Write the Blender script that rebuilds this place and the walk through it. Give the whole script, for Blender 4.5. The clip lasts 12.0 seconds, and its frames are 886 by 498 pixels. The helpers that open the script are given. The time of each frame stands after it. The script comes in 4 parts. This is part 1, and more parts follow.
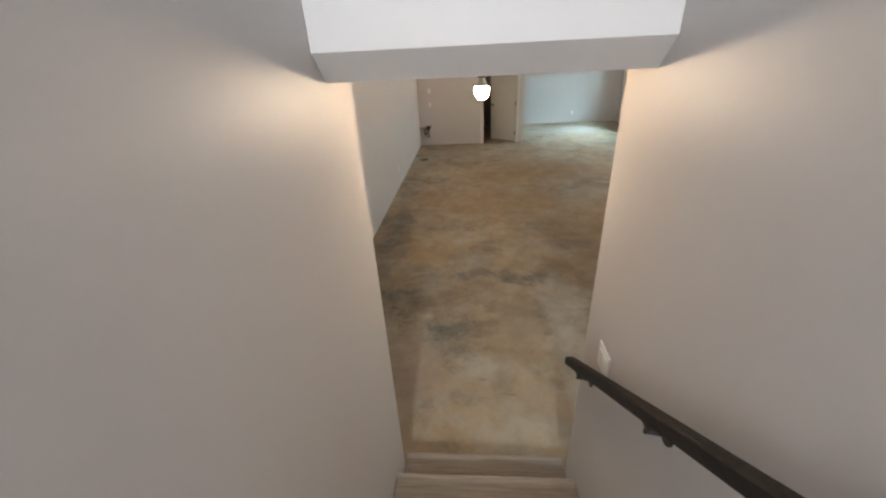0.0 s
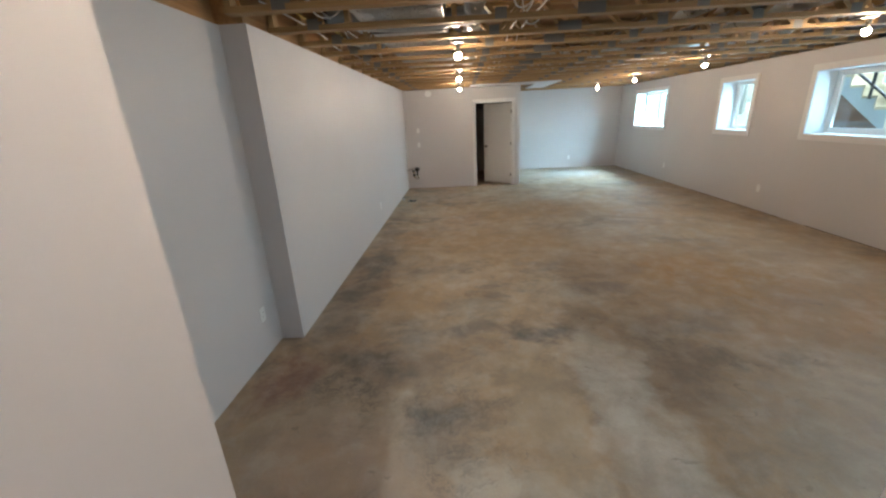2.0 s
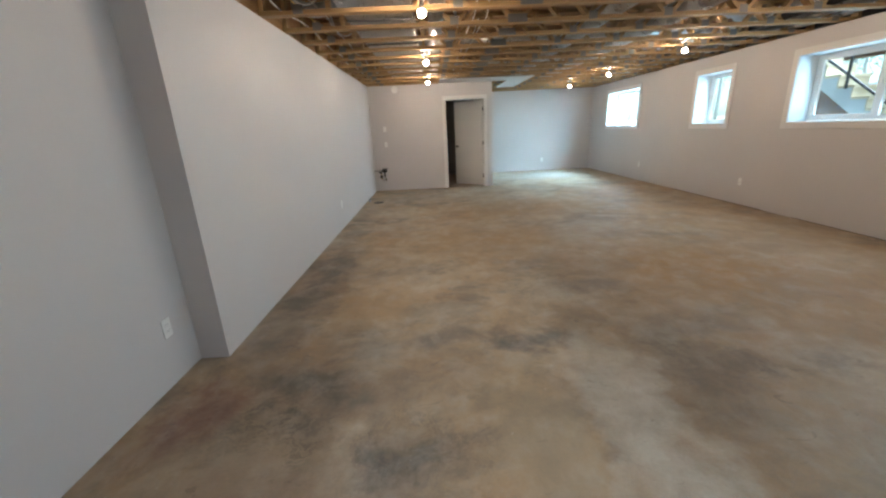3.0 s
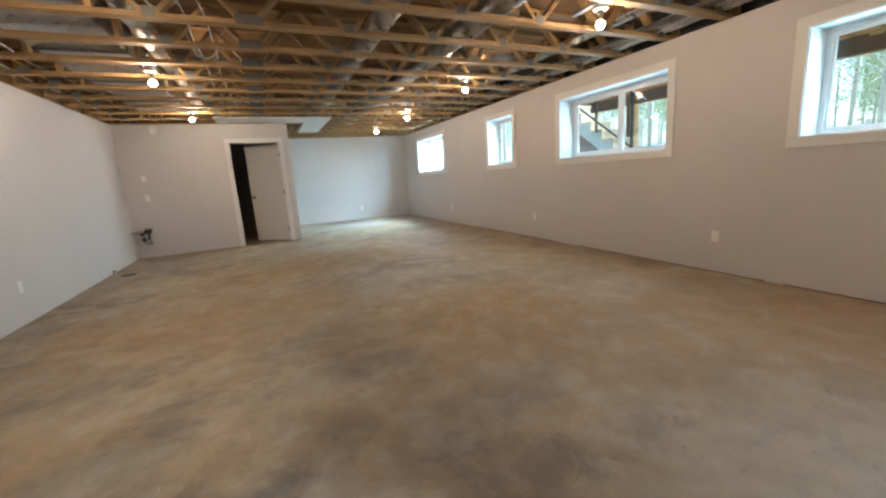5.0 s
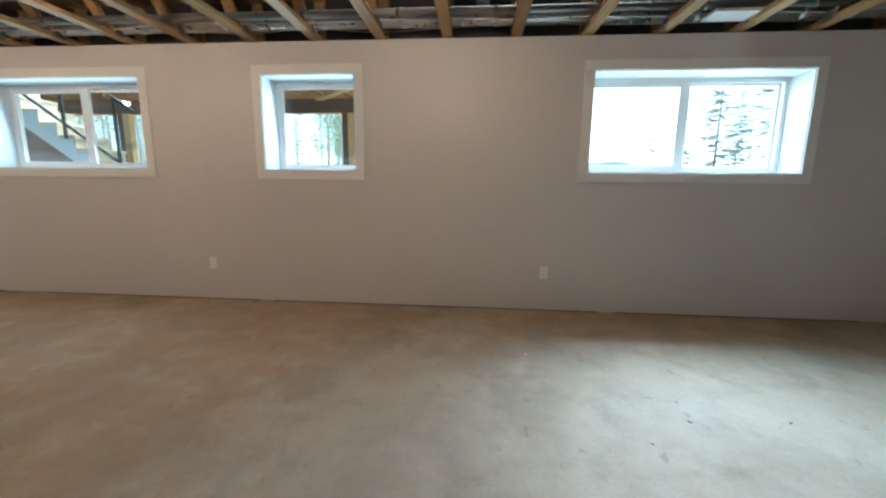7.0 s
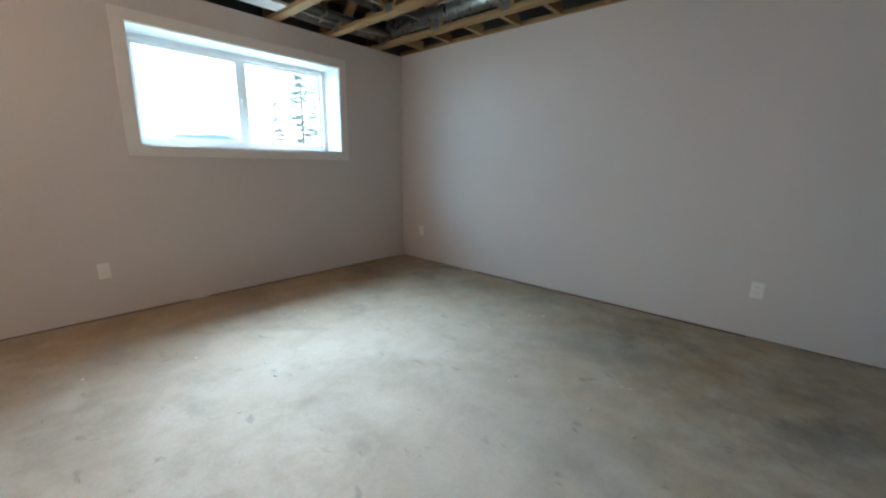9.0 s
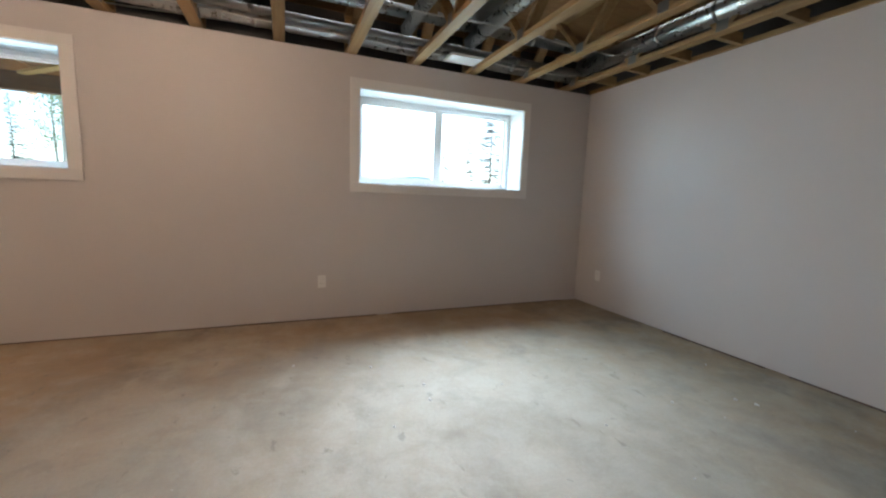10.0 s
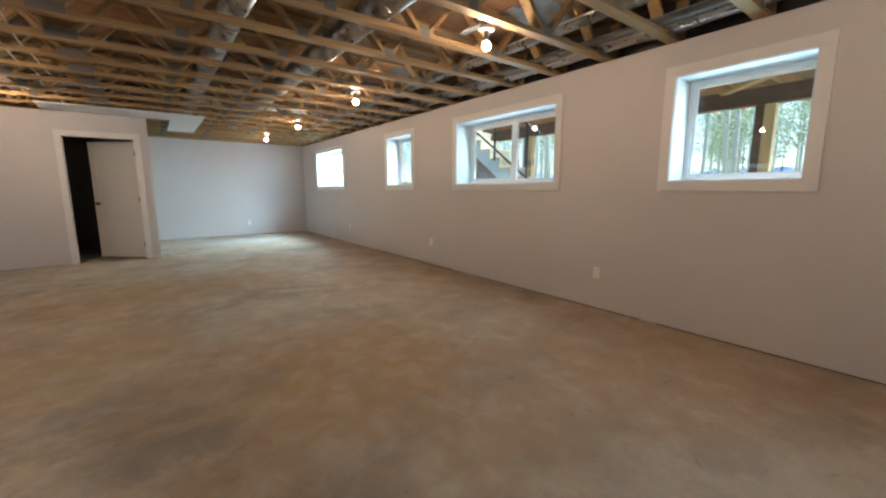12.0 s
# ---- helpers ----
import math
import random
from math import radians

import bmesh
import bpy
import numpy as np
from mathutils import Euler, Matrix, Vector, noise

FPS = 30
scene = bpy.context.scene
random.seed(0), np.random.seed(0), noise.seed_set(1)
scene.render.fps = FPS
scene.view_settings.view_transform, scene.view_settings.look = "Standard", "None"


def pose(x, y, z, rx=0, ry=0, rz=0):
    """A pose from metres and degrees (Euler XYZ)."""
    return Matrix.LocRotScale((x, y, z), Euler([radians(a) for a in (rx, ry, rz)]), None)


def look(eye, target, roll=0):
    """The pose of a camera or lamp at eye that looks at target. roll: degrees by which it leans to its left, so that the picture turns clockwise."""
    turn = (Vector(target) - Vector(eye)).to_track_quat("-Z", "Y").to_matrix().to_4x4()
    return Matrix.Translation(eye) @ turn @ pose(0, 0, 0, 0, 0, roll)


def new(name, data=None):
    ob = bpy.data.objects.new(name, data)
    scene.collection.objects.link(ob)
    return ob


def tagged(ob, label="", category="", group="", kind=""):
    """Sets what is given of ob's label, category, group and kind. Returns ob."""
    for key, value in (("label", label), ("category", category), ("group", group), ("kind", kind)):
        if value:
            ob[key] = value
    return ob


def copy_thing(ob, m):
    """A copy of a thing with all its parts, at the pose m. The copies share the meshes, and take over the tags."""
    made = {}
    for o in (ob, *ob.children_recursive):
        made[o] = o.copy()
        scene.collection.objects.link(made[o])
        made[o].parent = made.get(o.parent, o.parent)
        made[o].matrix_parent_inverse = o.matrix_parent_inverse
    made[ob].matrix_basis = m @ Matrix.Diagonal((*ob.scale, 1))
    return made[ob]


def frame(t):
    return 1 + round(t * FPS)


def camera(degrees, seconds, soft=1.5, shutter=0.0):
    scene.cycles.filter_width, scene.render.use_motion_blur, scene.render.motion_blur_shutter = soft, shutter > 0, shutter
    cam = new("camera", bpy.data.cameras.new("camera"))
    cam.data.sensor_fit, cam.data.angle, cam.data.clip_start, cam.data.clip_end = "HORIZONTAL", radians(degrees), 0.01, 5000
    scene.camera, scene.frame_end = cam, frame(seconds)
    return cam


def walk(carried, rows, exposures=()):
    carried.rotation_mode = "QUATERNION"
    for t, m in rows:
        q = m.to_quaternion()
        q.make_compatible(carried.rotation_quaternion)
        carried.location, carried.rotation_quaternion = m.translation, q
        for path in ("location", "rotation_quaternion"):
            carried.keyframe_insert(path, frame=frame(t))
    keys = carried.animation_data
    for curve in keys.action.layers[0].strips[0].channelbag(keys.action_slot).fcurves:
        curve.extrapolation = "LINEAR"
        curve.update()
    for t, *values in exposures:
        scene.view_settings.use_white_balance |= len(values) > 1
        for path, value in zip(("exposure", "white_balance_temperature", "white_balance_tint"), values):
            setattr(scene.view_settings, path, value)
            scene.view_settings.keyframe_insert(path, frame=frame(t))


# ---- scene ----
cam = camera(97.7, 12.0, soft=2.3)
PATH = [
    (0, (0.154, 0.136, 2.417), (-0.001, 1.91, 1.506), -3.0),
    (0.5, (0.177, 0.378, 2.256), (-0.026, 2.198, 1.453), -3.4),
    (1, (0.155, 0.647, 2.091), (-0.027, 2.5, 1.362), -3.1),
    (1.5, (0.145, 0.9, 1.923), (-0.029, 2.773, 1.243), -3.1),
    (2, (0.104, 1.178, 1.762), (-0.007, 3.068, 1.117), -2.8),
    (2.5, (0.125, 1.423, 1.607), (0.065, 3.322, 0.982), -3.0),
    (2.7, (0.114, 1.541, 1.526), (0.096, 3.444, 0.91), -2.8),
    (4.3, (0.56, 2.387, 1.178), (0.77, 4.328, 0.745), -4.1),
    (4.5, (0.664, 2.441, 1.183), (0.99, 4.371, 0.769), -3.7),
    (5, (0.999, 2.59, 1.181), (1.792, 4.386, 0.802), -3.9),
    (5.5, (1.182, 2.58, 1.205), (2.398, 4.119, 0.813), -3.1),
    (6, (1.388, 2.468, 1.126), (2.974, 3.633, 0.77), -0.5),
    (6.5, (1.486, 2.445, 1.154), (3.333, 3.134, 0.818), 0.2),
    (7, (1.529, 2.42, 1.172), (3.494, 2.582, 0.84), 0.6),
    (7.5, (1.545, 2.363, 1.184), (3.482, 2.008, 0.834), 0.8),
    (7.7, (1.543, 2.362, 1.183), (3.43, 1.806, 0.823), 0.9),
    (8.1, (1.502, 2.303, 1.181), (3.212, 1.339, 0.799), 0.9),
    (8.5, (1.461, 2.243, 1.179), (2.928, 0.945, 0.773), 0.9),
    (8.9, (1.420, 2.183, 1.177), (2.717, 0.722, 0.751), 0.9),
    (9.3, (1.379, 2.124, 1.175), (2.733, 0.716, 0.743), 0.9),
    (9.5, (1.387, 2.108, 1.183), (2.853, 0.802, 0.803), 1.2),
    (10, (1.427, 2.087, 1.165), (3.261, 1.331, 0.909), 2.1),
    (10.5, (1.444, 2.177, 1.15), (3.431, 2.115, 0.925), 2.6),
    (11, (1.461, 2.318, 1.173), (3.359, 2.893, 0.912), 1.4),
    (11.5, (1.475, 2.548, 1.171), (3.11, 3.664, 0.883), 0.4),
    (12, (1.534, 2.846, 1.217), (2.717, 4.43, 0.911), 0.0),
]
EXPOSURES = [(0, 2.2, 6850, 12), (1, 2.12, 6550, 11), (2.5, 2.5, 6100, 11), (4.3, 2.5, 6450, 12), (5, 2.46, 6600, 13), (6.5, 2.4, 6350, 12),
             (7.5, 2.28, 6300, 13), (9.5, 2.46, 6650, 19), (10, 2.36, 6850, 21), (11, 2.05, 6950, 18), (11.5, 2.03, 6950, 17), (12, 2.22, 6700, 16)]
walk(cam, [(t, look(eye, target, roll)) for t, eye, target, roll in PATH], EXPOSURES)

# ---- world, sun, lamps ----
world = bpy.data.worlds.new("overcast_sky")
scene.world = world
world.use_nodes = True
wn = world.node_tree.nodes
wn.clear()
sky = wn.new("ShaderNodeTexSky")
sky.sky_type = "NISHITA"
sky.sun_disc = False
SUN_EL, SUN_AZ = radians(42), radians(106)
sky.sun_elevation, sky.sun_rotation = SUN_EL, SUN_AZ
sky.air_density, sky.dust_density, sky.ozone_density = 1.0, 1.5, 1.5
wbg = wn.new("ShaderNodeBackground")
wbg.inputs[1].default_value = 0.085
wout = wn.new("ShaderNodeOutputWorld")
haze = wn.new("ShaderNodeMix")
haze.data_type, haze.blend_type = "RGBA", "MULTIPLY"
haze.inputs[0].default_value = 1.0
haze.inputs[7].default_value = (0.72, 0.96, 1.08, 1)
world.node_tree.links.new(sky.outputs[0], haze.inputs[6])
world.node_tree.links.new(haze.outputs[2], wbg.inputs[0])
world.node_tree.links.new(wbg.outputs[0], wout.inputs[0])

sun_data = bpy.data.lights.new("sun", "SUN")
sun_data.energy, sun_data.angle, sun_data.color = 5.0, radians(46), (0.76, 0.93, 1.0)
sun_lamp = new("sun", sun_data)
sun_dir = Vector((math.sin(SUN_AZ) * math.cos(SUN_EL), math.cos(SUN_AZ) * math.cos(SUN_EL), math.sin(SUN_EL)))
sun_lamp.matrix_world = look(sun_dir * 60, (0, 0, 0))

# daylight in the window openings: middle y, half width, watts, and how far it falls in each metre
# (steep from open sky at the two end windows, level under the deck)
DAYLIGHT = [(0.565, 0.86, 13.0, 0.60), (3.96, 0.38, 3.0, 0.15), (6.445, 0.78, 4.2, 0.15), (8.935, 0.38, 2.4, 0.15), (12.30, 0.86, 62.0, 0.82)]
for y, half, watts, fall in DAYLIGHT:
    d = bpy.data.lights.new("window_daylight", "AREA")
    d.shape, d.size, d.size_y, d.energy, d.color = "RECTANGLE", 2 * half, 0.66, watts, (0.48, 0.82, 1.0)
    d.spread = radians(150 if fall > 0.5 else 170)
    at = (5.66, y, 2.06 if fall < 0.8 else 2.12) if fall > 0.5 else (5.352, y, 1.71)
    new("window_daylight", d).matrix_world = look(at, (at[0] - 1, y, at[2] - fall))
d = bpy.data.lights.new("landing_daylight", "AREA")
d.shape, d.size, d.size_y, d.energy, d.color = "RECTANGLE", 0.52, 1.30, 62.0, (0.84, 0.93, 0.98)
new("landing_daylight", d).matrix_world = look((0.0, -3.66, 4.28), (1.4, -1.2, 3.0))

BULB_WATTS, BULB_COLOUR = 10.8, (1.0, 0.765, 0.56)


# ---- materials ----
class Mat:
    """A node material under construction."""

    def __init__(self, name, colour=(0.5, 0.5, 0.5), rough=0.6, metal=0.0):
        self.m = bpy.data.materials.new(name)
        self.m.use_nodes = True
        self.t = self.m.node_tree
        self.b = self.t.nodes["Principled BSDF"]
        self.b.inputs["Base Color"].default_value = (*colour, 1)
        self.b.inputs["Roughness"].default_value = rough
        self.b.inputs["Metallic"].default_value = metal
        self.co = None

    def node(self, kind, **kw):
        n = self.t.nodes.new(kind)
        for k, v in kw.items():
            n.inputs[k].default_value = v
        return n

    def link(self, a, b):
        self.t.links.new(a, b)

    def coords(self, scale=(1, 1, 1), turn=(0, 0, 0)):
        if self.co is None:
            self.co = self.t.nodes.new("ShaderNodeNewGeometry")
        mp = self.t.nodes.new("ShaderNodeMapping")
        mp.inputs["Scale"].default_value = scale
        mp.inputs["Rotation"].default_value = turn
        self.link(self.co.outputs["Position"], mp.inputs[0])
        return mp.outputs[0]

    def noise(self, scale, detail=4.0, rough=0.55, stretch=(1, 1, 1), distort=0.0):
        n = self.node("ShaderNodeTexNoise", Scale=scale, Detail=detail, Roughness=rough, Distortion=distort)
        self.link(self.coords(stretch), n.inputs["Vector"])
        return n.outputs["Fac"]

    def ramp(self, fac, stops):
        r = self.t.nodes.new("ShaderNodeValToRGB")
        els = r.color_ramp.elements
        while len(els) < len(stops):
            els.new(0.5)
        for e, (p, c) in zip(els, stops):
            e.position = p
            e.color = (*c, 1) if isinstance(c, tuple) else (c, c, c, 1)
        self.link(fac, r.inputs[0])
        return r.outputs[0]

    def mix(self, fac, a, b, mode="MIX"):
        n = self.t.nodes.new("ShaderNodeMix")
        n.data_type, n.blend_type = "RGBA", mode
        for idx, v in ((0, fac), (6, a), (7, b)):
            if isinstance(v, (int, float)):
                n.inputs[idx].default_value = v
            elif isinstance(v, tuple):
                n.inputs[idx].default_value = (*v, 1)
            else:
                self.link(v, n.inputs[idx])
        return n.outputs[2]

    def colour(self, out):
        self.link(out, self.b.inputs["Base Color"])
        return self

    def roughness(self, out):
        self.link(out, self.b.inputs["Roughness"])
        return self

    def bump(self, fac, strength=0.2, dist=0.002):
        n = self.node("ShaderNodeBump", Strength=strength, Distance=dist)
        self.link(fac, n.inputs["Height"])
        if self.b.inputs["Normal"].is_linked:
            self.link(self.b.inputs["Normal"].links[0].from_socket, n.inputs["Normal"])
        self.link(n.outputs[0], self.b.inputs["Normal"])
        return self


def two_scale(name, a, b, rough=0.6, metal=0.0, big=1.3, fine=60.0, bump=0.15, dist=0.001, stretch=(1, 1, 1)):
    """A paint or metal that varies softly at a large and a fine scale."""
    k = Mat(name, a, rough, metal)
    f = k.noise(big, 3, stretch=stretch)
    g = k.noise(fine, 4, stretch=stretch)
    k.colour(k.mix(k.ramp(g, [(0.3, 0.0), (0.7, 0.35)]), k.mix(f, a, b), tuple(0.5 * (x + y) * 0.93 for x, y in zip(a, b))))
    k.roughness(k.ramp(g, [(0.2, max(0.05, rough - 0.08)), (0.8, min(1, rough + 0.08))]))
    k.bump(g, bump, dist)
    return k.m


def wood(name, light, dark, rough=0.6, along="x", fine=1.0):
    """Sawn timber with grain running along one axis."""
    k = Mat(name, light, rough)
    st = {"x": (0.6, 14, 14), "y": (14, 0.6, 14), "z": (14, 14, 0.6)}[along]
    st = tuple(v * fine for v in st)
    g = k.noise(2.2, 6, 0.6, st, 0.6)
    f = k.noise(9.0, 3, 0.5, st)
    rnd = k.t.nodes.new("ShaderNodeObjectInfo").outputs["Random"]
    base = k.mix(k.ramp(g, [(0.35, 0.0), (0.68, 1.0)]), light, dark)
    knots = k.noise(2.6, 1, 0.4, (1, 1, 1))
    base = k.mix(k.ramp(knots, [(0.68, 0.0), (0.76, 0.6)]), base, tuple(c * 0.45 for c in dark))
    tone = k.ramp(rnd, [(0.0, (0.80, 0.78, 0.74)), (1.0, (1.12, 1.08, 1.02))])
    k.colour(k.mix(1.0, base, tone, "MULTIPLY"))
    k.roughness(k.ramp(f, [(0.2, rough - 0.1), (0.8, rough + 0.12)]))
    k.bump(f, 0.25, 0.001)
    return k.m


def painted_wall(name, a, b):
    k = Mat(name, a, 0.62)
    f = k.noise(0.6, 3)
    g = k.noise(190.0, 3)
    roll = k.noise(26.0, 2, 0.5, (1, 1, 0.35))
    k.colour(k.mix(k.ramp(f, [(0.3, 0.0), (0.7, 1.0)]), a, b))
    k.roughness(k.ramp(f, [(0.2, 0.44), (0.8, 0.56)]))
    k.bump(g, 0.12, 0.0006)
    k.bump(roll, 0.05, 0.002)
    return k.m


def concrete():
    k = Mat("trowelled_concrete", (0.3, 0.27, 0.22), 0.5)
    k.b.inputs["Specular IOR Level"].default_value = 0.25
    big = k.noise(0.34, 3, 0.5, distort=0.2)
    mid = k.noise(0.80, 5, 0.58, (1.0, 1.25, 1), distort=0.15)
    fine = k.noise(2.4, 8, 0.64, (1.15, 0.95, 1), distort=0.15)
    grit = k.noise(60.0, 4, 0.7)
    cloud = k.noise(6.0, 7, 0.68, distort=0.3)
    grey, warm, ochre = (0.425, 0.362, 0.278), (0.400, 0.292, 0.178), (0.340, 0.215, 0.105)
    base = k.mix(k.ramp(big, [(0.36, 0.0), (0.56, 1.0)]), grey, warm)
    base = k.mix(k.ramp(mid, [(0.46, 0.0), (0.64, 0.8)]), base, ochre)
    base = k.mix(k.ramp(fine, [(0.50, 0.0), (0.70, 0.55)]), base, (0.40, 0.37, 0.31))
    dark = k.noise(1.2, 8, 0.66, (1.1, 1.4, 1), distort=0.25)
    base = k.mix(k.ramp(dark, [(0.52, 0.0), (0.64, 0.7)]), base, (0.135, 0.122, 0.104))
    # stains and painted daylight pools where they lie on the slab: centre, half lengths, colour, weight
    nz = k.node("ShaderNodeTexNoise", Scale=2.3, Detail=7.0, Roughness=0.62)
    k.link(k.coords(), nz.inputs["Vector"])
    warp = k.t.nodes.new("ShaderNodeVectorMath")
    warp.operation = "MULTIPLY_ADD"
    warp.inputs[1].default_value = (0.85, 0.85, 0)
    k.link(nz.outputs["Color"], warp.inputs[0])
    k.link(k.co.outputs["Position"], warp.inputs[2])
    off = k.t.nodes.new("ShaderNodeVectorMath")
    off.operation = "SUBTRACT"
    off.inputs[1].default_value = (0.425, 0.425, 0)
    k.link(warp.outputs[0], off.inputs[0])

    def spot(cx, cy, hx, hy, source):
        """Distance from a centre, one at the rim of an ellipse."""
        mp = k.t.nodes.new("ShaderNodeMapping")
        mp.vector_type = "POINT"
        mp.inputs["Location"].default_value = (-cx / hx, -cy / hy, 0)
        mp.inputs["Scale"].default_value = (1 / hx, 1 / hy, 0)
        k.link(source, mp.inputs[0])
        ln = k.t.nodes.new("ShaderNodeVectorMath")
        ln.operation = "LENGTH"
        k.link(mp.outputs[0], ln.inputs[0])
        return ln.outputs["Value"]

    # soft smears and clouds over everything
    swirl = k.noise(1.5, 6, 0.62, (1.0, 1.2, 1), distort=0.5)
    base = k.mix(k.ramp(swirl, [(0.36, 0.45), (0.47, 0.0)]), base, (0.175, 0.142, 0.104))
    base = k.mix(k.ramp(swirl, [(0.54, 0.0), (0.68, 0.32)]), base, (0.45, 0.42, 0.36))
    base = k.mix(k.ramp(cloud, [(0.50, 0.0), (0.68, 0.45)]), base, (0.20, 0.172, 0.140))
    base = k.mix(k.ramp(cloud, [(0.30, 0.35), (0.48, 0.0)]), base, (0.44, 0.41, 0.36))
    # overlapping trowel sweeps: curved patches a little paler or darker than their neighbours
    for scale, lo, hi, tone in ((0.75, 0.45, 0.20, (0.44, 0.41, 0.35)), (1.3, 0.50, 0.20, (0.21, 0.178, 0.138)), (2.4, 0.5, 0.14, (0.45, 0.43, 0.38))):
        nz = k.node("ShaderNodeTexNoise", Scale=scale * 0.9, Detail=2.0, Roughness=0.5)
        k.link(k.coords(), nz.inputs["Vector"])
        bend = k.t.nodes.new("ShaderNodeVectorMath")
        bend.operation = "MULTIPLY_ADD"
        bend.inputs[1].default_value = (0.9 / scale, 0.9 / scale, 0)
        k.link(nz.outputs["Color"], bend.inputs[0])
        k.link(k.co.outputs["Position"], bend.inputs[2])
        cell = k.node("ShaderNodeTexVoronoi", Scale=scale)
        k.link(bend.outputs[0], cell.inputs["Vector"])
        soft_edge = k.mix(k.ramp(cloud, [(0.35, 0.3), (0.6, 1.0)]), (0, 0, 0), k.ramp(cell.outputs["Color"], [(lo, 0.0), (lo + 0.35, hi)]))
        base = k.mix(soft_edge, base, tone)
    ragged = k.ramp(cloud, [(0.34, 0.55), (0.60, 1.0)])
    for cx, cy, hx, hy, col, w in STAINS_AND_POOLS:
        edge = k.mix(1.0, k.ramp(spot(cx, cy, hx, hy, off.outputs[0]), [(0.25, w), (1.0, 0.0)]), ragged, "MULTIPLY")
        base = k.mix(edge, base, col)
    # combed trowel chatter: fans of fine dark ridges
    ridges = None
    for cx, cy, hx, hy, w in CHATTER:
        mp = k.t.nodes.new("ShaderNodeMapping")
        mp.inputs["Location"].default_value = (-cx, -cy - 0.5 * hy, 0)
        k.link(off.outputs[0], mp.inputs[0])
        wave = k.node("ShaderNodeTexWave", Scale=6.0, Distortion=7.0, Detail=3.0)
        wave.wave_type, wave.rings_direction = "RINGS", "Z"
        k.link(mp.outputs[0], wave.inputs["Vector"])
        mask = k.mix(k.ramp(spot(cx, cy, hx, hy, off.outputs[0]), [(0.35, w), (1.0, 0.0)]), (0, 0, 0), k.ramp(cloud, [(0.42, 0.0), (0.58, 1.0)]))
        lines = k.mix(1.0, k.ramp(wave.outputs["Fac"], [(0.35, 1.0), (0.75, 0.0)]), mask, "MULTIPLY")
        base = k.mix(lines, base, (0.105, 0.095, 0.085))
        ridges = lines
    # trowel-burnished mottling over the stains as well
    mottle = k.noise(3.4, 9, 0.66, (1.2, 0.9, 1), distort=0.45)
    base = k.mix(k.ramp(mottle, [(0.50, 0.0), (0.66, 0.20)]), base, (0.58, 0.555, 0.49))
    base = k.mix(k.ramp(mottle, [(0.34, 0.22), (0.48, 0.0)]), base, (0.205, 0.175, 0.140))
    drift = k.noise(1.1, 4, 0.55, (0.9, 1.3, 1), distort=0.7)
    base = k.mix(k.ramp(drift, [(0.40, 0.22), (0.50, 0.0)]), base, (0.235, 0.190, 0.145))
    scuff = k.noise(7.5, 5, 0.6, (0.8, 1.5, 1), distort=0.8)
    base = k.mix(k.ramp(scuff, [(0.64, 0.0), (0.70, 0.40)]), base, (0.150, 0.133, 0.115))
    speck = k.noise(15.0, 3, 0.7)
    base = k.mix(k.ramp(speck, [(0.71, 0.0), (0.75, 0.6)]), base, (0.58, 0.56, 0.52))
    k.colour(k.mix(k.ramp(grit, [(0.35, 0.12), (0.65, 0.0)]), base, (0.16, 0.15, 0.14)))
    k.roughness(k.ramp(fine, [(0.3, 0.56), (0.7, 0.74)]))
    k.bump(grit, 0.10, 0.001)
    k.bump(fine, 0.14, 0.004)
    k.bump(ridges, 0.25, 0.003)
    return k.m


# fans of trowel ridges: centre, half lengths, weight
CHATTER = [(-0.75, 3.40, 0.45, 0.34, 0.5), (-0.02, 3.18, 0.42, 0.30, 0.55), (0.10, 2.72, 0.35, 0.25, 0.4)]
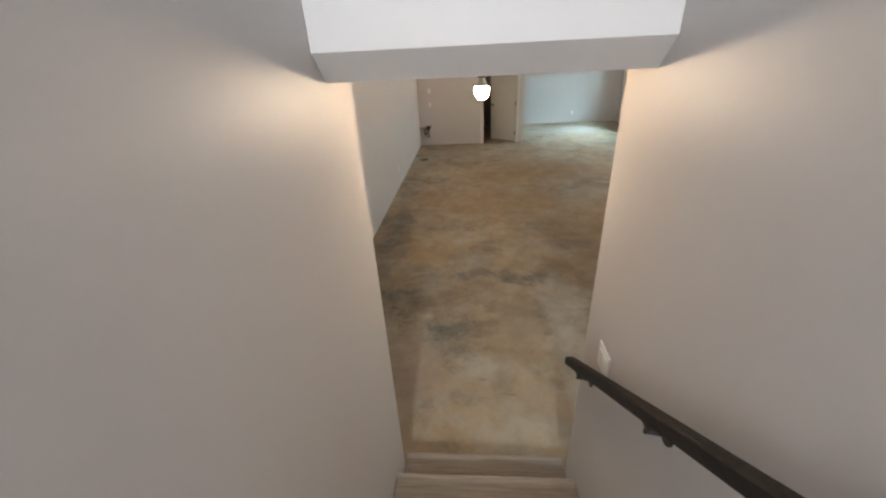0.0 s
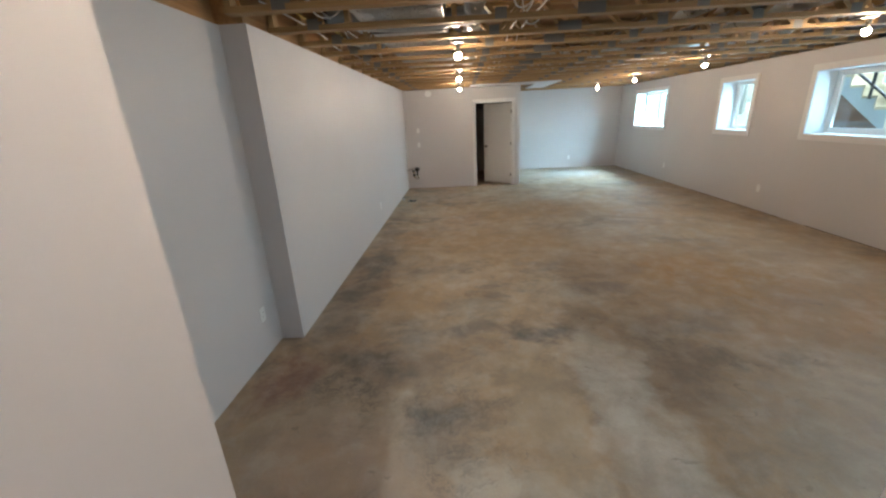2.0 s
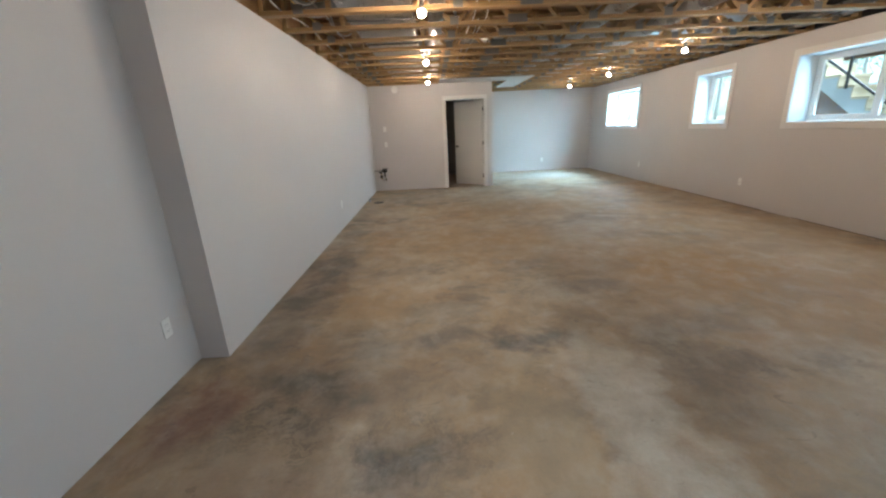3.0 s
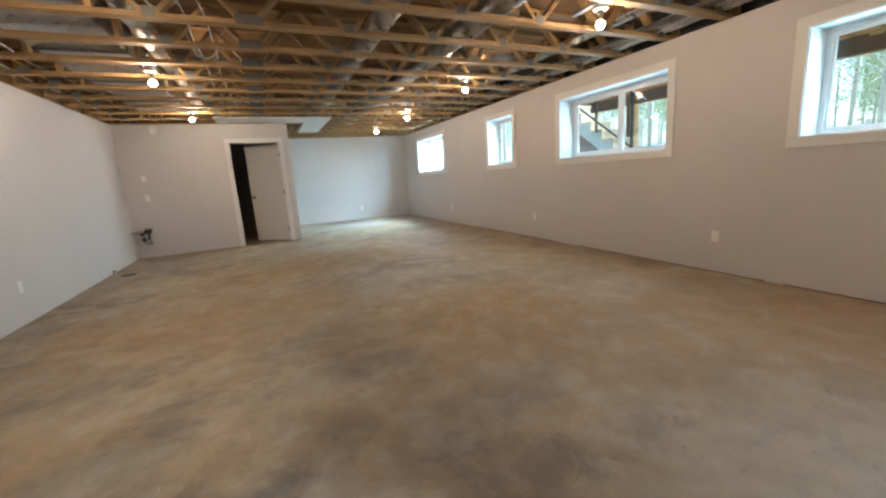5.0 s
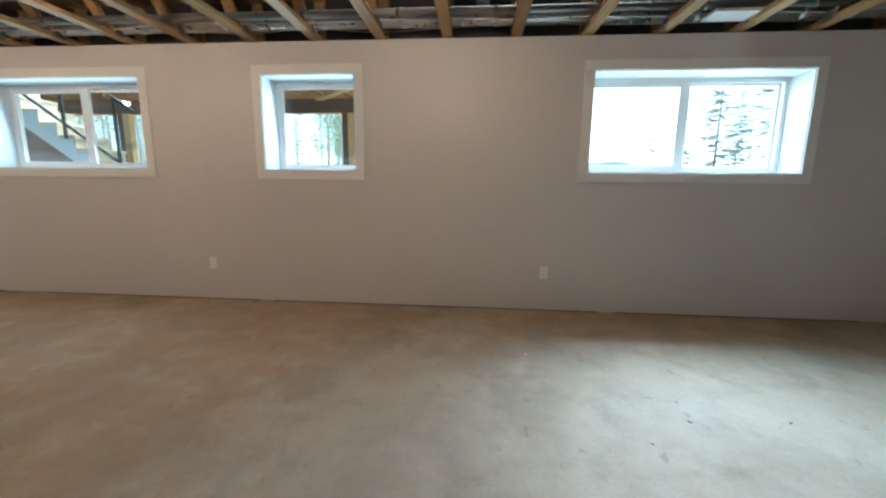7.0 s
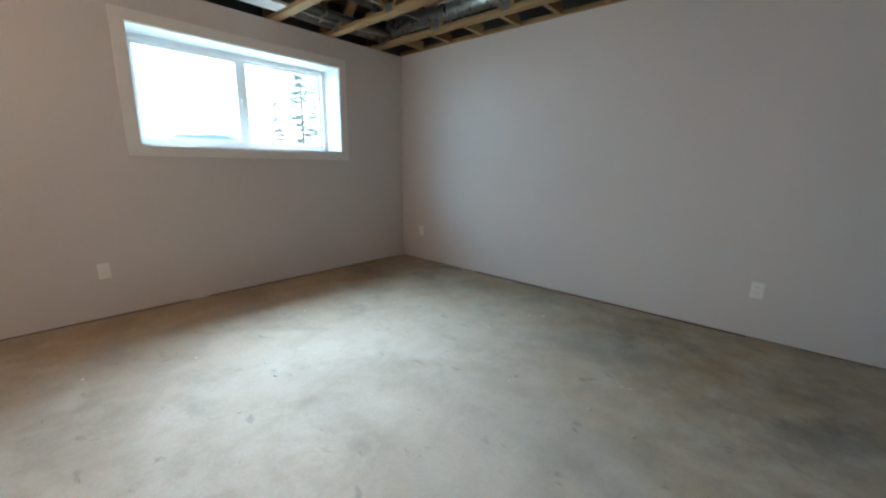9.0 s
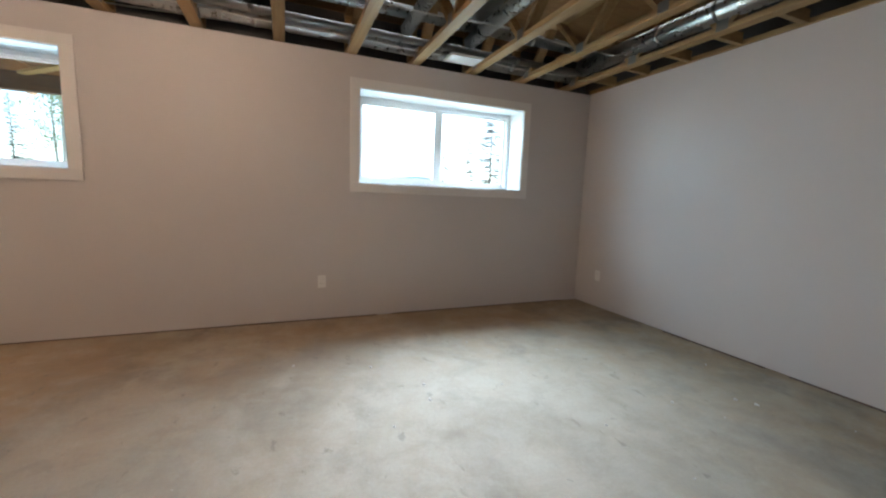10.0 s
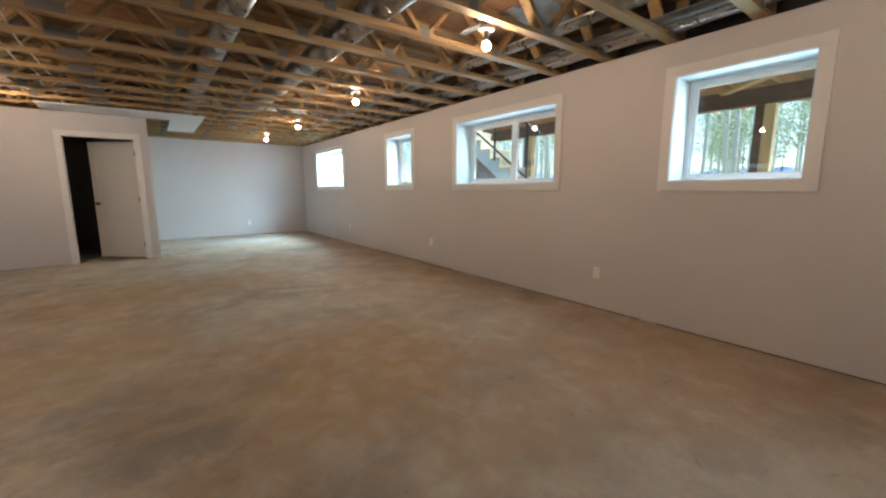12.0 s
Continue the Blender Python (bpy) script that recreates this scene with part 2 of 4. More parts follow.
# centre, half lengths, colour, weight
STAINS_AND_POOLS = [
    # ochre cast over the middle of the slab
    (2.7, 5.2, 1.7, 1.5, (0.348, 0.207, 0.080), 0.95),
    (0.7, 6.6, 1.9, 1.1, (0.341, 0.220, 0.102), 0.8),
    (1.5, 8.6, 2.2, 1.1, (0.348, 0.227, 0.111), 0.75),
    (4.2, 6.4, 1.0, 3.6, (0.405, 0.301, 0.192), 0.6),
    (4.0, 3.8, 1.6, 1.25, (0.372, 0.239, 0.128), 0.9),
    (2.9, 4.1, 0.9, 0.6, (0.372, 0.250, 0.133), 0.7),
    (4.80, 0.9, 0.50, 2.3, (0.405, 0.277, 0.159), 0.85),
    (-0.45, 4.75, 0.45, 0.55, (0.405, 0.284, 0.159), 0.7),
    (0.55, 3.2, 0.30, 0.75, (0.362, 0.284, 0.182), 0.7),
    # dark damp-looking band along the wall and at the jog
    (-1.02, 5.5, 0.36, 1.6, (0.118, 0.108, 0.096), 0.95),
    (-1.05, 4.2, 0.45, 0.30, (0.180, 0.162, 0.142), 0.8),
    (-1.15, 7.9, 0.25, 1.6, (0.198, 0.174, 0.142), 0.6),
    (-0.7, 10.0, 0.8, 1.2, (0.198, 0.174, 0.142), 0.5),
    (-0.62, 3.60, 0.65, 0.35, (0.126, 0.113, 0.098), 0.85),
    (-1.22, 3.50, 0.24, 0.42, (0.180, 0.084, 0.070), 0.85),
    (-0.05, 3.12, 0.50, 0.22, (0.126, 0.112, 0.096), 0.85),
    (-0.55, 2.6, 0.8, 0.6, (0.383, 0.301, 0.241), 0.8),
    (0.72, 4.06, 0.42, 0.20, (0.102, 0.096, 0.091), 0.95),
    (0.22, 4.18, 0.36, 0.18, (0.150, 0.137, 0.120), 0.75),
    (1.42, 4.88, 0.50, 0.22, (0.162, 0.151, 0.138), 0.7),
    (1.05, 5.6, 0.40, 0.22, (0.228, 0.206, 0.180), 0.6),
    (1.62, 3.75, 0.34, 0.85, (0.180, 0.144, 0.108), 0.8),
    (2.10, 4.15, 0.60, 0.25, (0.222, 0.204, 0.180), 0.5),
    # pale cured patches, some with daylight painted into them
    (0.30, 2.55, 0.34, 0.22, (0.47, 0.43, 0.355), 0.8),
    (0.45, 2.05, 0.45, 0.20, (0.43, 0.39, 0.31), 0.7),
    # pale stain that also holds a band of light in its colour
    (1.10, 3.15, 0.32, 1.15, (0.62, 0.60, 0.53), 1.0),
    (0.10, 4.55, 0.40, 0.25, (0.385, 0.335, 0.255), 0.6),
    # daylight pool below the far end window, painted as paler grey
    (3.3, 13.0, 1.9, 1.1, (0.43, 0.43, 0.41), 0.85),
    (1.9, 6.6, 0.5, 0.5, (0.40, 0.355, 0.280), 0.5),
    (2.2, 2.9, 1.0, 0.7, (0.370, 0.325, 0.262), 0.6),
    # pale concrete together with the painted daylight pool below the first window
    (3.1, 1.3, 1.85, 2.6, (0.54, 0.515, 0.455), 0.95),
    (2.1, 0.9, 0.8, 0.6, (0.355, 0.345, 0.318), 0.6),
    (3.9, 2.15, 0.26, 0.14, (0.52, 0.49, 0.43), 0.7),
]
M_CONCRETE = concrete()
M_WALL = painted_wall("grey_wall_paint", (0.545, 0.521, 0.517), (0.585, 0.561, 0.556))
M_TRIM = two_scale("white_trim_paint", (0.74, 0.73, 0.72), (0.70, 0.69, 0.68), 0.38, bump=0.06)
# trim white made darker and cooler, putting the reveals' daylight tone into colour
M_LINER = two_scale("daylight_toned_reveal", (0.64, 0.66, 0.67), (0.60, 0.62, 0.63), 0.5, bump=0.06)
M_DOOR = two_scale("white_door_paint", (0.74, 0.74, 0.73), (0.70, 0.70, 0.69), 0.42, bump=0.06)
M_VINYL = two_scale("white_vinyl", (0.82, 0.84, 0.85), (0.78, 0.80, 0.81), 0.3, bump=0.03)
M_PLASTIC = two_scale("white_plastic", (0.80, 0.80, 0.78), (0.77, 0.77, 0.75), 0.32, bump=0.03)
M_SOCKET = two_scale("grey_socket", (0.10, 0.095, 0.09), (0.13, 0.125, 0.12), 0.6)
M_SOCKETF = two_scale("porcelain_flange", (0.42, 0.41, 0.39), (0.36, 0.35, 0.33), 0.5)
# dark red-brown that serves as shade in the gap below the drywall
M_GAP = two_scale("gap_shade_strip", (0.10, 0.055, 0.04), (0.06, 0.035, 0.03), 0.8)
M_SLOT = two_scale("dark_slot", (0.03, 0.03, 0.03), (0.05, 0.05, 0.05), 0.6)
M_PINE = wood("pine_truss_lumber", (0.39, 0.262, 0.125), (0.29, 0.170, 0.072), 0.62, "x")
M_PINEZ = wood("pine_stud_lumber", (0.46, 0.32, 0.165), (0.35, 0.215, 0.095), 0.62, "z")
M_RIM = wood("engineered_rim_board", (0.42, 0.24, 0.10), (0.30, 0.15, 0.06), 0.6, "y")
M_GALV = two_scale("galvanised_steel", (0.50, 0.49, 0.47), (0.42, 0.41, 0.39), 0.30, 0.95, 3.0, 22.0, 0.012, 0.001)
M_PLATE = two_scale("truss_plate_steel", (0.235, 0.22, 0.20), (0.16, 0.15, 0.14), 0.5, 0.6, 4.0, 150.0, 0.5, 0.001)
M_FLEX = two_scale("grey_flex_duct", (0.42, 0.44, 0.46), (0.32, 0.34, 0.36), 0.35, 0.4, 3.0, 40.0, 0.3, 0.003)
M_FOIL = two_scale("clear_vapour_barrier", (0.30, 0.28, 0.26), (0.20, 0.18, 0.16), 0.34, 0.35, 2.0, 5.0, 0.35, 0.010)
M_BLACK = two_scale("dark_sealant_band", (0.045, 0.044, 0.045), (0.065, 0.062, 0.060), 0.5)
M_IRON = two_scale("black_hardware", (0.018, 0.018, 0.018), (0.03, 0.03, 0.03), 0.4, 0.4)
M_RAIL = wood("dark_stained_rail", (0.014, 0.010, 0.008), (0.008, 0.006, 0.005), 0.75, "y")
M_TREAD = wood("grey_plank_tread", (0.44, 0.40, 0.37), (0.28, 0.25, 0.23), 0.30, "x", 1.5)
M_CABLE = two_scale("white_cable_sheath", (0.72, 0.71, 0.67), (0.64, 0.63, 0.58), 0.4)
M_YCABLE = two_scale("yellow_cable_sheath", (0.70, 0.50, 0.10), (0.60, 0.42, 0.08), 0.4)
M_BRASS = two_scale("aged_brass", (0.42, 0.30, 0.14), (0.25, 0.18, 0.10), 0.4, 0.9)
# utility room: its lack of light is put into a darker grey
M_DARKROOM = painted_wall("shade_darkened_room_wall", (0.30, 0.29, 0.28), (0.34, 0.33, 0.32))
M_DRYBACK = painted_wall("bare_drywall_board", (0.60, 0.61, 0.62), (0.66, 0.66, 0.66))
M_DECK = wood("treated_deck_lumber", (0.50, 0.26, 0.13), (0.38, 0.19, 0.09), 0.7, "x")
M_DECKB = wood("dark_deck_beam", (0.20, 0.10, 0.06), (0.13, 0.068, 0.042), 0.85, "y")
M_POST = wood("yellow_pine_post", (0.72, 0.48, 0.23), (0.58, 0.36, 0.16), 0.6, "z")
M_STRINGER = two_scale("blue_grey_painted_stringer", (0.52, 0.62, 0.69), (0.46, 0.56, 0.63), 0.5)
M_STEP = wood("pale_step_board", (0.72, 0.65, 0.50), (0.62, 0.54, 0.40), 0.6, "x")
M_SIDING = two_scale("pale_siding", (0.52, 0.53, 0.52), (0.46, 0.47, 0.47), 0.6)
M_ROOF = two_scale("dark_felt", (0.06, 0.06, 0.065), (0.09, 0.09, 0.09), 0.9)


def osb():
    k = Mat("oriented_strand_board", (0.36, 0.22, 0.10), 0.7)
    v = k.t.nodes.new("ShaderNodeTexVoronoi")
    v.inputs["Scale"].default_value = 26.0
    k.link(k.coords((1, 0.35, 1)), v.inputs["Vector"])
    f = k.noise(1.1, 3)
    c = k.mix(v.outputs["Color"], (0.20, 0.098, 0.034), (0.30, 0.158, 0.060))
    k.colour(k.mix(k.ramp(f, [(0.4, 0.0), (0.7, 0.5)]), c, (0.22, 0.11, 0.045)))
    k.bump(v.outputs["Distance"], 0.2, 0.001)
    return k.m


def glass():
    k = bpy.data.materials.new("window_glass")
    k.use_nodes = True
    t = k.node_tree
    t.nodes.clear()
    o = t.nodes.new("ShaderNodeOutputMaterial")
    mx = t.nodes.new("ShaderNodeMixShader")
    tr = t.nodes.new("ShaderNodeBsdfTransparent")
    tr.inputs[0].default_value = (0.84, 0.93, 0.96, 1)
    gl = t.nodes.new("ShaderNodeBsdfGlossy")
    gl.inputs["Roughness"].default_value = 0.0
    fr = t.nodes.new("ShaderNodeFresnel")
    fr.inputs["IOR"].default_value = 1.6
    t.links.new(fr.outputs[0], mx.inputs[0])
    t.links.new(tr.outputs[0], mx.inputs[1])
    t.links.new(gl.outputs[0], mx.inputs[2])
    # a thin milky veil on the pane, painting the glare that pales the view
    glare_veil = t.nodes.new("ShaderNodeBsdfTranslucent")
    glare_veil.inputs[0].default_value = (0.80, 0.90, 0.95, 1)
    veil_mix = t.nodes.new("ShaderNodeMixShader")
    veil_mix.inputs[0].default_value = 0.02
    t.links.new(mx.outputs[0], veil_mix.inputs[1])
    t.links.new(glare_veil.outputs[0], veil_mix.inputs[2])
    t.links.new(veil_mix.outputs[0], o.inputs[0])
    return k


def glowing(name, colour, strength):
    k = Mat(name, (0.9, 0.9, 0.9), 0.3)
    k.b.inputs["Emission Color"].default_value = (*colour, 1)
    k.b.inputs["Emission Strength"].default_value = strength
    return k.m


def foliage(name, a, b):
    """Thin leaves that let some light through."""
    k = Mat(name, a, 0.6)
    k.co = k.t.nodes.new("ShaderNodeNewGeometry")
    f = k.noise(0.5, 3)
    c = k.mix(k.co.outputs["Random Per Island"], a, b)
    c = k.mix(k.ramp(f, [(0.3, 0.0), (0.7, 0.4)]), c, tuple(x * 0.7 for x in a))
    k.colour(c)
    tl = k.t.nodes.new("ShaderNodeBsdfTranslucent")
    k.link(c, tl.inputs[0])
    mx = k.t.nodes.new("ShaderNodeMixShader")
    mx.inputs[0].default_value = 0.32
    k.link(k.b.outputs[0], mx.inputs[1])
    k.link(tl.outputs[0], mx.inputs[2])
    k.link(mx.outputs[0], k.t.nodes["Material Output"].inputs[0])
    return k.m


M_OSB = osb()
M_GLASS = glass()
M_BULB = glowing("lit_bulb_glass", (1.0, 0.80, 0.55), 45.0)
M_SPRUCE = foliage("spruce_needles", (0.10, 0.145, 0.115), (0.15, 0.19, 0.155))
M_LEAF = foliage("spring_leaves", (0.22, 0.29, 0.15), (0.32, 0.37, 0.22))
M_BARK = two_scale("grey_brown_bark", (0.16, 0.12, 0.09), (0.10, 0.08, 0.065), 0.85, big=4, fine=30, bump=0.8, dist=0.01)
M_BIRCH = two_scale("pale_birch_bark", (0.62, 0.60, 0.55), (0.42, 0.40, 0.36), 0.7, big=3, fine=12, bump=0.3, dist=0.004)
M_GRASS = two_scale("rough_grass", (0.30, 0.27, 0.18), (0.24, 0.23, 0.13), 0.9, big=0.15, fine=8, bump=0.8, dist=0.05)
M_HILL = two_scale("hazy_blue_forest", (0.12, 0.25, 0.46), (0.15, 0.29, 0.50), 0.95, big=0.004, fine=0.05, bump=0.0)


# ---- building helpers ----
def box(bm, x0, x1, y0, y1, z0, z1, bevel=0.0):
    vs = [bm.verts.new((x, y, z)) for z in (z0, z1) for y in (y0, y1) for x in (x0, x1)]
    fs = [bm.faces.new([vs[i] for i in q]) for q in ((0, 2, 3, 1), (4, 5, 7, 6), (0, 1, 5, 4), (2, 6, 7, 3), (0, 4, 6, 2), (1, 3, 7, 5))]
    if bevel:
        es = list({e for f in fs for e in f.edges})
        bmesh.ops.bevel(bm, geom=es, offset=bevel, segments=2, affect="EDGES", profile=0.5)
    return bm


def bx(*a, bevel=0.0):
    return box(bmesh.new(), *a, bevel=bevel)


def rod(bm, a, b, r, r2=None, n=12, cap=True):
    """A round bar from a to b."""
    a, b = Vector(a), Vector(b)
    d = (b - a).normalized()
    u = d.orthogonal().normalized()
    w = d.cross(u)
    r2 = r if r2 is None else r2
    rings = []
    for c, rr in ((a, r), (b, r2)):
        rings.append([bm.verts.new(c + rr * (math.cos(2 * math.pi * i / n) * u + math.sin(2 * math.pi * i / n) * w)) for i in range(n)])
    for i in range(n):
        f = bm.faces.new((rings[0][i], rings[0][(i + 1) % n], rings[1][(i + 1) % n], rings[1][i]))
        f.smooth = True
    if cap:
        bm.faces.new(rings[0][::-1])
        bm.faces.new(rings[1])
    return bm


def plank(bm, a, b, wide, thick, up=(0, 1, 0)):
    """A straight board from a to b; wide is measured along up, thick across it."""
    a, b = Vector(a), Vector(b)
    d = (b - a).normalized()
    w = (Vector(up) - d * d.dot(Vector(up))).normalized()
    h = d.cross(w)
    vs = [bm.verts.new(p + w * s * wide / 2 + h * q * thick / 2) for p in (a, b) for s in (-1, 1) for q in (-1, 1)]
    for q in ((0, 1, 3, 2), (4, 6, 7, 5), (0, 4, 5, 1), (2, 3, 7, 6), (0, 2, 6, 4), (1, 5, 7, 3)):
        bm.faces.new([vs[i] for i in q])
    return bm


def lathe(bm, prof, centre, axis="z", n=24):
    """A turned shape: pairs of radius and height along an axis."""
    c = Vector(centre)
    put = {"z": lambda r, h, a: (r * math.cos(a), r * math.sin(a), h), "x": lambda r, h, a: (h, r * math.cos(a), r * math.sin(a)),
           "y": lambda r, h, a: (r * math.sin(a), h, r * math.cos(a))}[axis]
    rings = [[bm.verts.new(c + Vector(put(r, h, 2 * math.pi * i / n))) for i in range(n)] for r, h in prof]
    for p, q in zip(rings, rings[1:]):
        for i in range(n):
            f = bm.faces.new((p[i], p[(i + 1) % n], q[(i + 1) % n], q[i]))
            f.smooth = True
    bm.faces.new(rings[0][::-1])
    bm.faces.new(rings[-1])
    return bm


def mesh_of(name, bm, material):
    me = bpy.data.meshes.new(name)
    bmesh.ops.recalc_face_normals(bm, faces=bm.faces)
    bm.to_mesh(me)
    bm.free()
    me.materials.append(material)
    return me


def part(name, bm, material, parent=None, label=""):
    """Links a bmesh as one mesh object, under a thing or a part."""
    ob = new(name, mesh_of(name, bm, material))
    if parent is not None:
        ob.parent = parent
        ob.matrix_parent_inverse = Matrix.Translation(parent.matrix_basis.translation).inverted() if parent.type == "EMPTY" else Matrix()
    if label:
        ob["label"] = label
    return ob


def thing(name, label, category, at=(0, 0, 0), group="", kind=""):
    ob = new(name)
    ob.empty_display_size = 0.05
    ob.location = at
    return tagged(ob, label, category, group, kind)


def structure(name, bm, material, label, category):
    return tagged(part(name, bm, material), label, category, kind="structure")


# ---- plan, in metres ----
WIN_X, BACK_Y, FAR_Y, LEFT_X, REC_X = 5.11, -1.20, 14.33, -1.31, -1.50
DOOR_Y, ALC_X, TOP = 11.42, 1.58, 2.415
OUT_X = 5.47
ST_L, ST_R, ST_END = -0.279, 0.68, 1.628
UP_TOP = 5.2
WINDOWS = [(-0.31, 1.44), (3.53, 4.395), (5.59, 7.30), (8.51, 9.36), (11.455, 13.14)]
SILL, HEAD = 1.285, 2.13

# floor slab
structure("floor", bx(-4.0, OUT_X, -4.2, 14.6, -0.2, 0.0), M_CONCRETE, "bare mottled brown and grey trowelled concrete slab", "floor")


# window wall with five openings; the boards stop just short of the slab
def window_wall(x0, x1, z0, z1, y0, y1, sill, head, grow=0.0):
    bm = bmesh.new()
    box(bm, x0, x1, y0, y1, z0, sill)
    box(bm, x0, x1, y0, y1, head, z1)
    ys = [y0] + [v for a, b in WINDOWS for v in (a - grow, b + grow)] + [y1]
    for a, b in zip(ys[::2], ys[1::2]):
        box(bm, x0, x1, a, b, sill, head)
    return bm


structure("wall_east", window_wall(WIN_X, WIN_X + 0.012, 0.010, TOP - 0.005, BACK_Y, FAR_Y, SILL, HEAD), M_WALL, "warm grey painted drywall with five high windows", "wall")
structure("wall_east_core", window_wall(WIN_X + 0.014, OUT_X, -0.1, 2.39, -4.2, 14.6, SILL - 0.012, HEAD + 0.012, 0.012), M_SIDING, "thick framed outer wall behind the drywall", "wall")
# strips added behind the gap to darken it like shade
for a, b in ((-1.0, 1.1), (1.25, 4.4), (4.55, 6.9), (7.4, 9.9)):
    structure("base_gap_shade", bx(WIN_X + 0.003, WIN_X + 0.0135, a, b, 0.0005, 0.030), M_GAP, "dark strip standing in for shade in the gap under the drywall", "trim")
structure("wall_back", bx(ST_R + 0.12, WIN_X, BACK_Y - 0.12, BACK_Y, 0.013, TOP), M_WALL, "warm grey painted drywall at the back of the room", "wall")
# the same added shade strips along the back wall
for a, b in ((1.5, 2.9), (3.05, 3.9)):
    structure("base_gap_shade", bx(a, b, BACK_Y - 0.0135, BACK_Y - 0.003, 0.0005, 0.030), M_GAP, "dark strip standing in for shade in the gap under the drywall", "trim")
structure("wall_far", bx(ALC_X, WIN_X, FAR_Y, FAR_Y + 0.12, 0.006, TOP), M_WALL, "grey painted drywall lit by the end window", "wall")
structure("wall_left", bx(LEFT_X - 0.19, LEFT_X, 4.055, DOOR_Y, 0.006, TOP), M_WALL, "long grey painted drywall", "wall")

# wall with the open door
DX0, DX1, DTOP = 0.49, 1.375, 2.045
bm = bx(LEFT_X, DX0 - 0.018, DOOR_Y, DOOR_Y + 0.12, 0.006, TOP)
box(bm, DX1 + 0.018, ALC_X, DOOR_Y, DOOR_Y + 0.12, 0.006, TOP)
box(bm, DX0 - 0.018, DX1 + 0.018, DOOR_Y, DOOR_Y + 0.12, DTOP + 0.018, TOP)
structure("wall_door", bm, M_WALL, "grey painted drywall with a doorway", "wall")
structure("wall_alcove", bx(ALC_X - 0.12, ALC_X - 0.002, DOOR_Y + 0.122, FAR_Y, 0.006, TOP), M_WALL, "grey painted return wall of the alcove", "wall")
# utility room shell, its shade carried by the dark wall colour
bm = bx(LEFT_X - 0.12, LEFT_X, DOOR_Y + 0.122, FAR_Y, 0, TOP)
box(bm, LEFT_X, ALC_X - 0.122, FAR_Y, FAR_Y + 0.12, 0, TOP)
structure("wall_utility_room", bm, M_DARKROOM, "plain walls of the utility room, coloured dark for shade", "wall")
structure("ceiling_utility_room", bx(LEFT_X, ALC_X - 0.122, DOOR_Y + 0.122, FAR_Y, TOP + 0.001, TOP + 0.02), M_DARKROOM, "plain ceiling board of the utility room, coloured dark for shade", "ceiling")

# recess on the left with a closed door
RD0, RD1 = 1.74, 2.625
bm = bx(REC_X - 0.12, REC_X - 0.0005, RD1 + 0.018, 4.30, 0.006, TOP)
box(bm, REC_X - 0.12, REC_X, BACK_Y, RD0 - 0.018, 0.006, TOP)
box(bm, REC_X - 0.12, REC_X, RD0 - 0.018, RD1 + 0.018, DTOP + 0.018, TOP)
structure("wall_recess", bm, M_WALL, "cool grey painted drywall set back beside the stairs", "wall")
structure("wall_passage_end", bx(REC_X, ST_L - 0.12, BACK_Y - 0.12, BACK_Y, 0.0, TOP), M_WALL, "plain grey end wall of the passage", "wall")
structure("ceiling_passage", bx(REC_X, ST_L - 0.122, BACK_Y, 1.30, TOP + 0.001, TOP + 0.02), M_DRYBACK, "plain drywall ceiling of the passage", "ceiling")

# stairwell walls and the dropped header
structure("wall_stair_left", bx(ST_L - 0.12, ST_L, -3.6, ST_END, 0.004, UP_TOP), M_WALL, "smooth warm grey stair wall", "wall")
structure("wall_stair_right", bx(ST_R, ST_R + 0.118, -3.6, ST_END - 0.02, 0.004, UP_TOP), M_WALL, "smooth warm grey stair wall that carries the handrail", "wall")
bm = bmesh.new()
sec = [(1.287, UP_TOP), (1.287, 2.427), (1.370, 2.346), (1.372, 2.40), (1.372, UP_TOP)]
ends = [[bm.verts.new((x, y, z)) for y, z in sec] for x in (ST_L + 0.001, ST_R - 0.001)]
for i in range(5):
    bm.faces.new((ends[0][i], ends[0][(i + 1) % 5], ends[1][(i + 1) % 5], ends[1][i]))
bm.faces.new(ends[0]), bm.faces.new(ends[1][::-1])
structure("header_stair", bm, M_WALL, "painted drywall header over the stairs", "beam")
bm = bx(ST_L + 0.001, ST_R - 0.001, -3.72, -3.602, 2.4, 3.55)
box(bm, ST_L + 0.001, ST_R - 0.001, -3.72, -3.602, 5.0, UP_TOP)
box(bm, ST_L + 0.001, ST_L + 0.08, -3.72, -3.602, 3.55, 5.0)
box(bm, ST_R - 0.08, ST_R - 0.001, -3.72, -3.602, 3.55, 5.0)
structure("wall_landing", bm, M_WALL, "upper landing wall with an opening to daylight", "wall")
structure("ceiling_stairwell", bx(ST_L - 0.12, ST_R + 0.12, -3.72, 1.372, UP_TOP + 0.002, UP_TOP + 0.1), M_DRYBACK, "plain white ceiling over the stairwell", "ceiling")
structure("floor_landing", bx(ST_L + 0.001, ST_R - 0.001, -3.60, -2.06, 2.6, 2.86), M_TREAD, "plank landing at the head of the stairs", "floor")


# ---- stairs ----
RISE, RUN, NOSE = 0.179, 0.250, 1.70
stairs = thing("staircase", "straight flight of grey-brown plank stairs between walls", "staircase", (0.2, 1.6, 0))
for i in range(1, 16):
    ny, z = NOSE - RUN * (i - 1), RISE * i
    part("tread", bx(ST_L + 0.002, ST_R - 0.002, ny - RUN - 0.02, ny, z - 0.030, z, bevel=0.006), M_TREAD, stairs)
    part("riser", bx(ST_L + 0.002, ST_R - 0.002, ny - 0.045, ny - 0.027, z - RISE + 0.001, z - 0.031), M_TREAD, stairs)

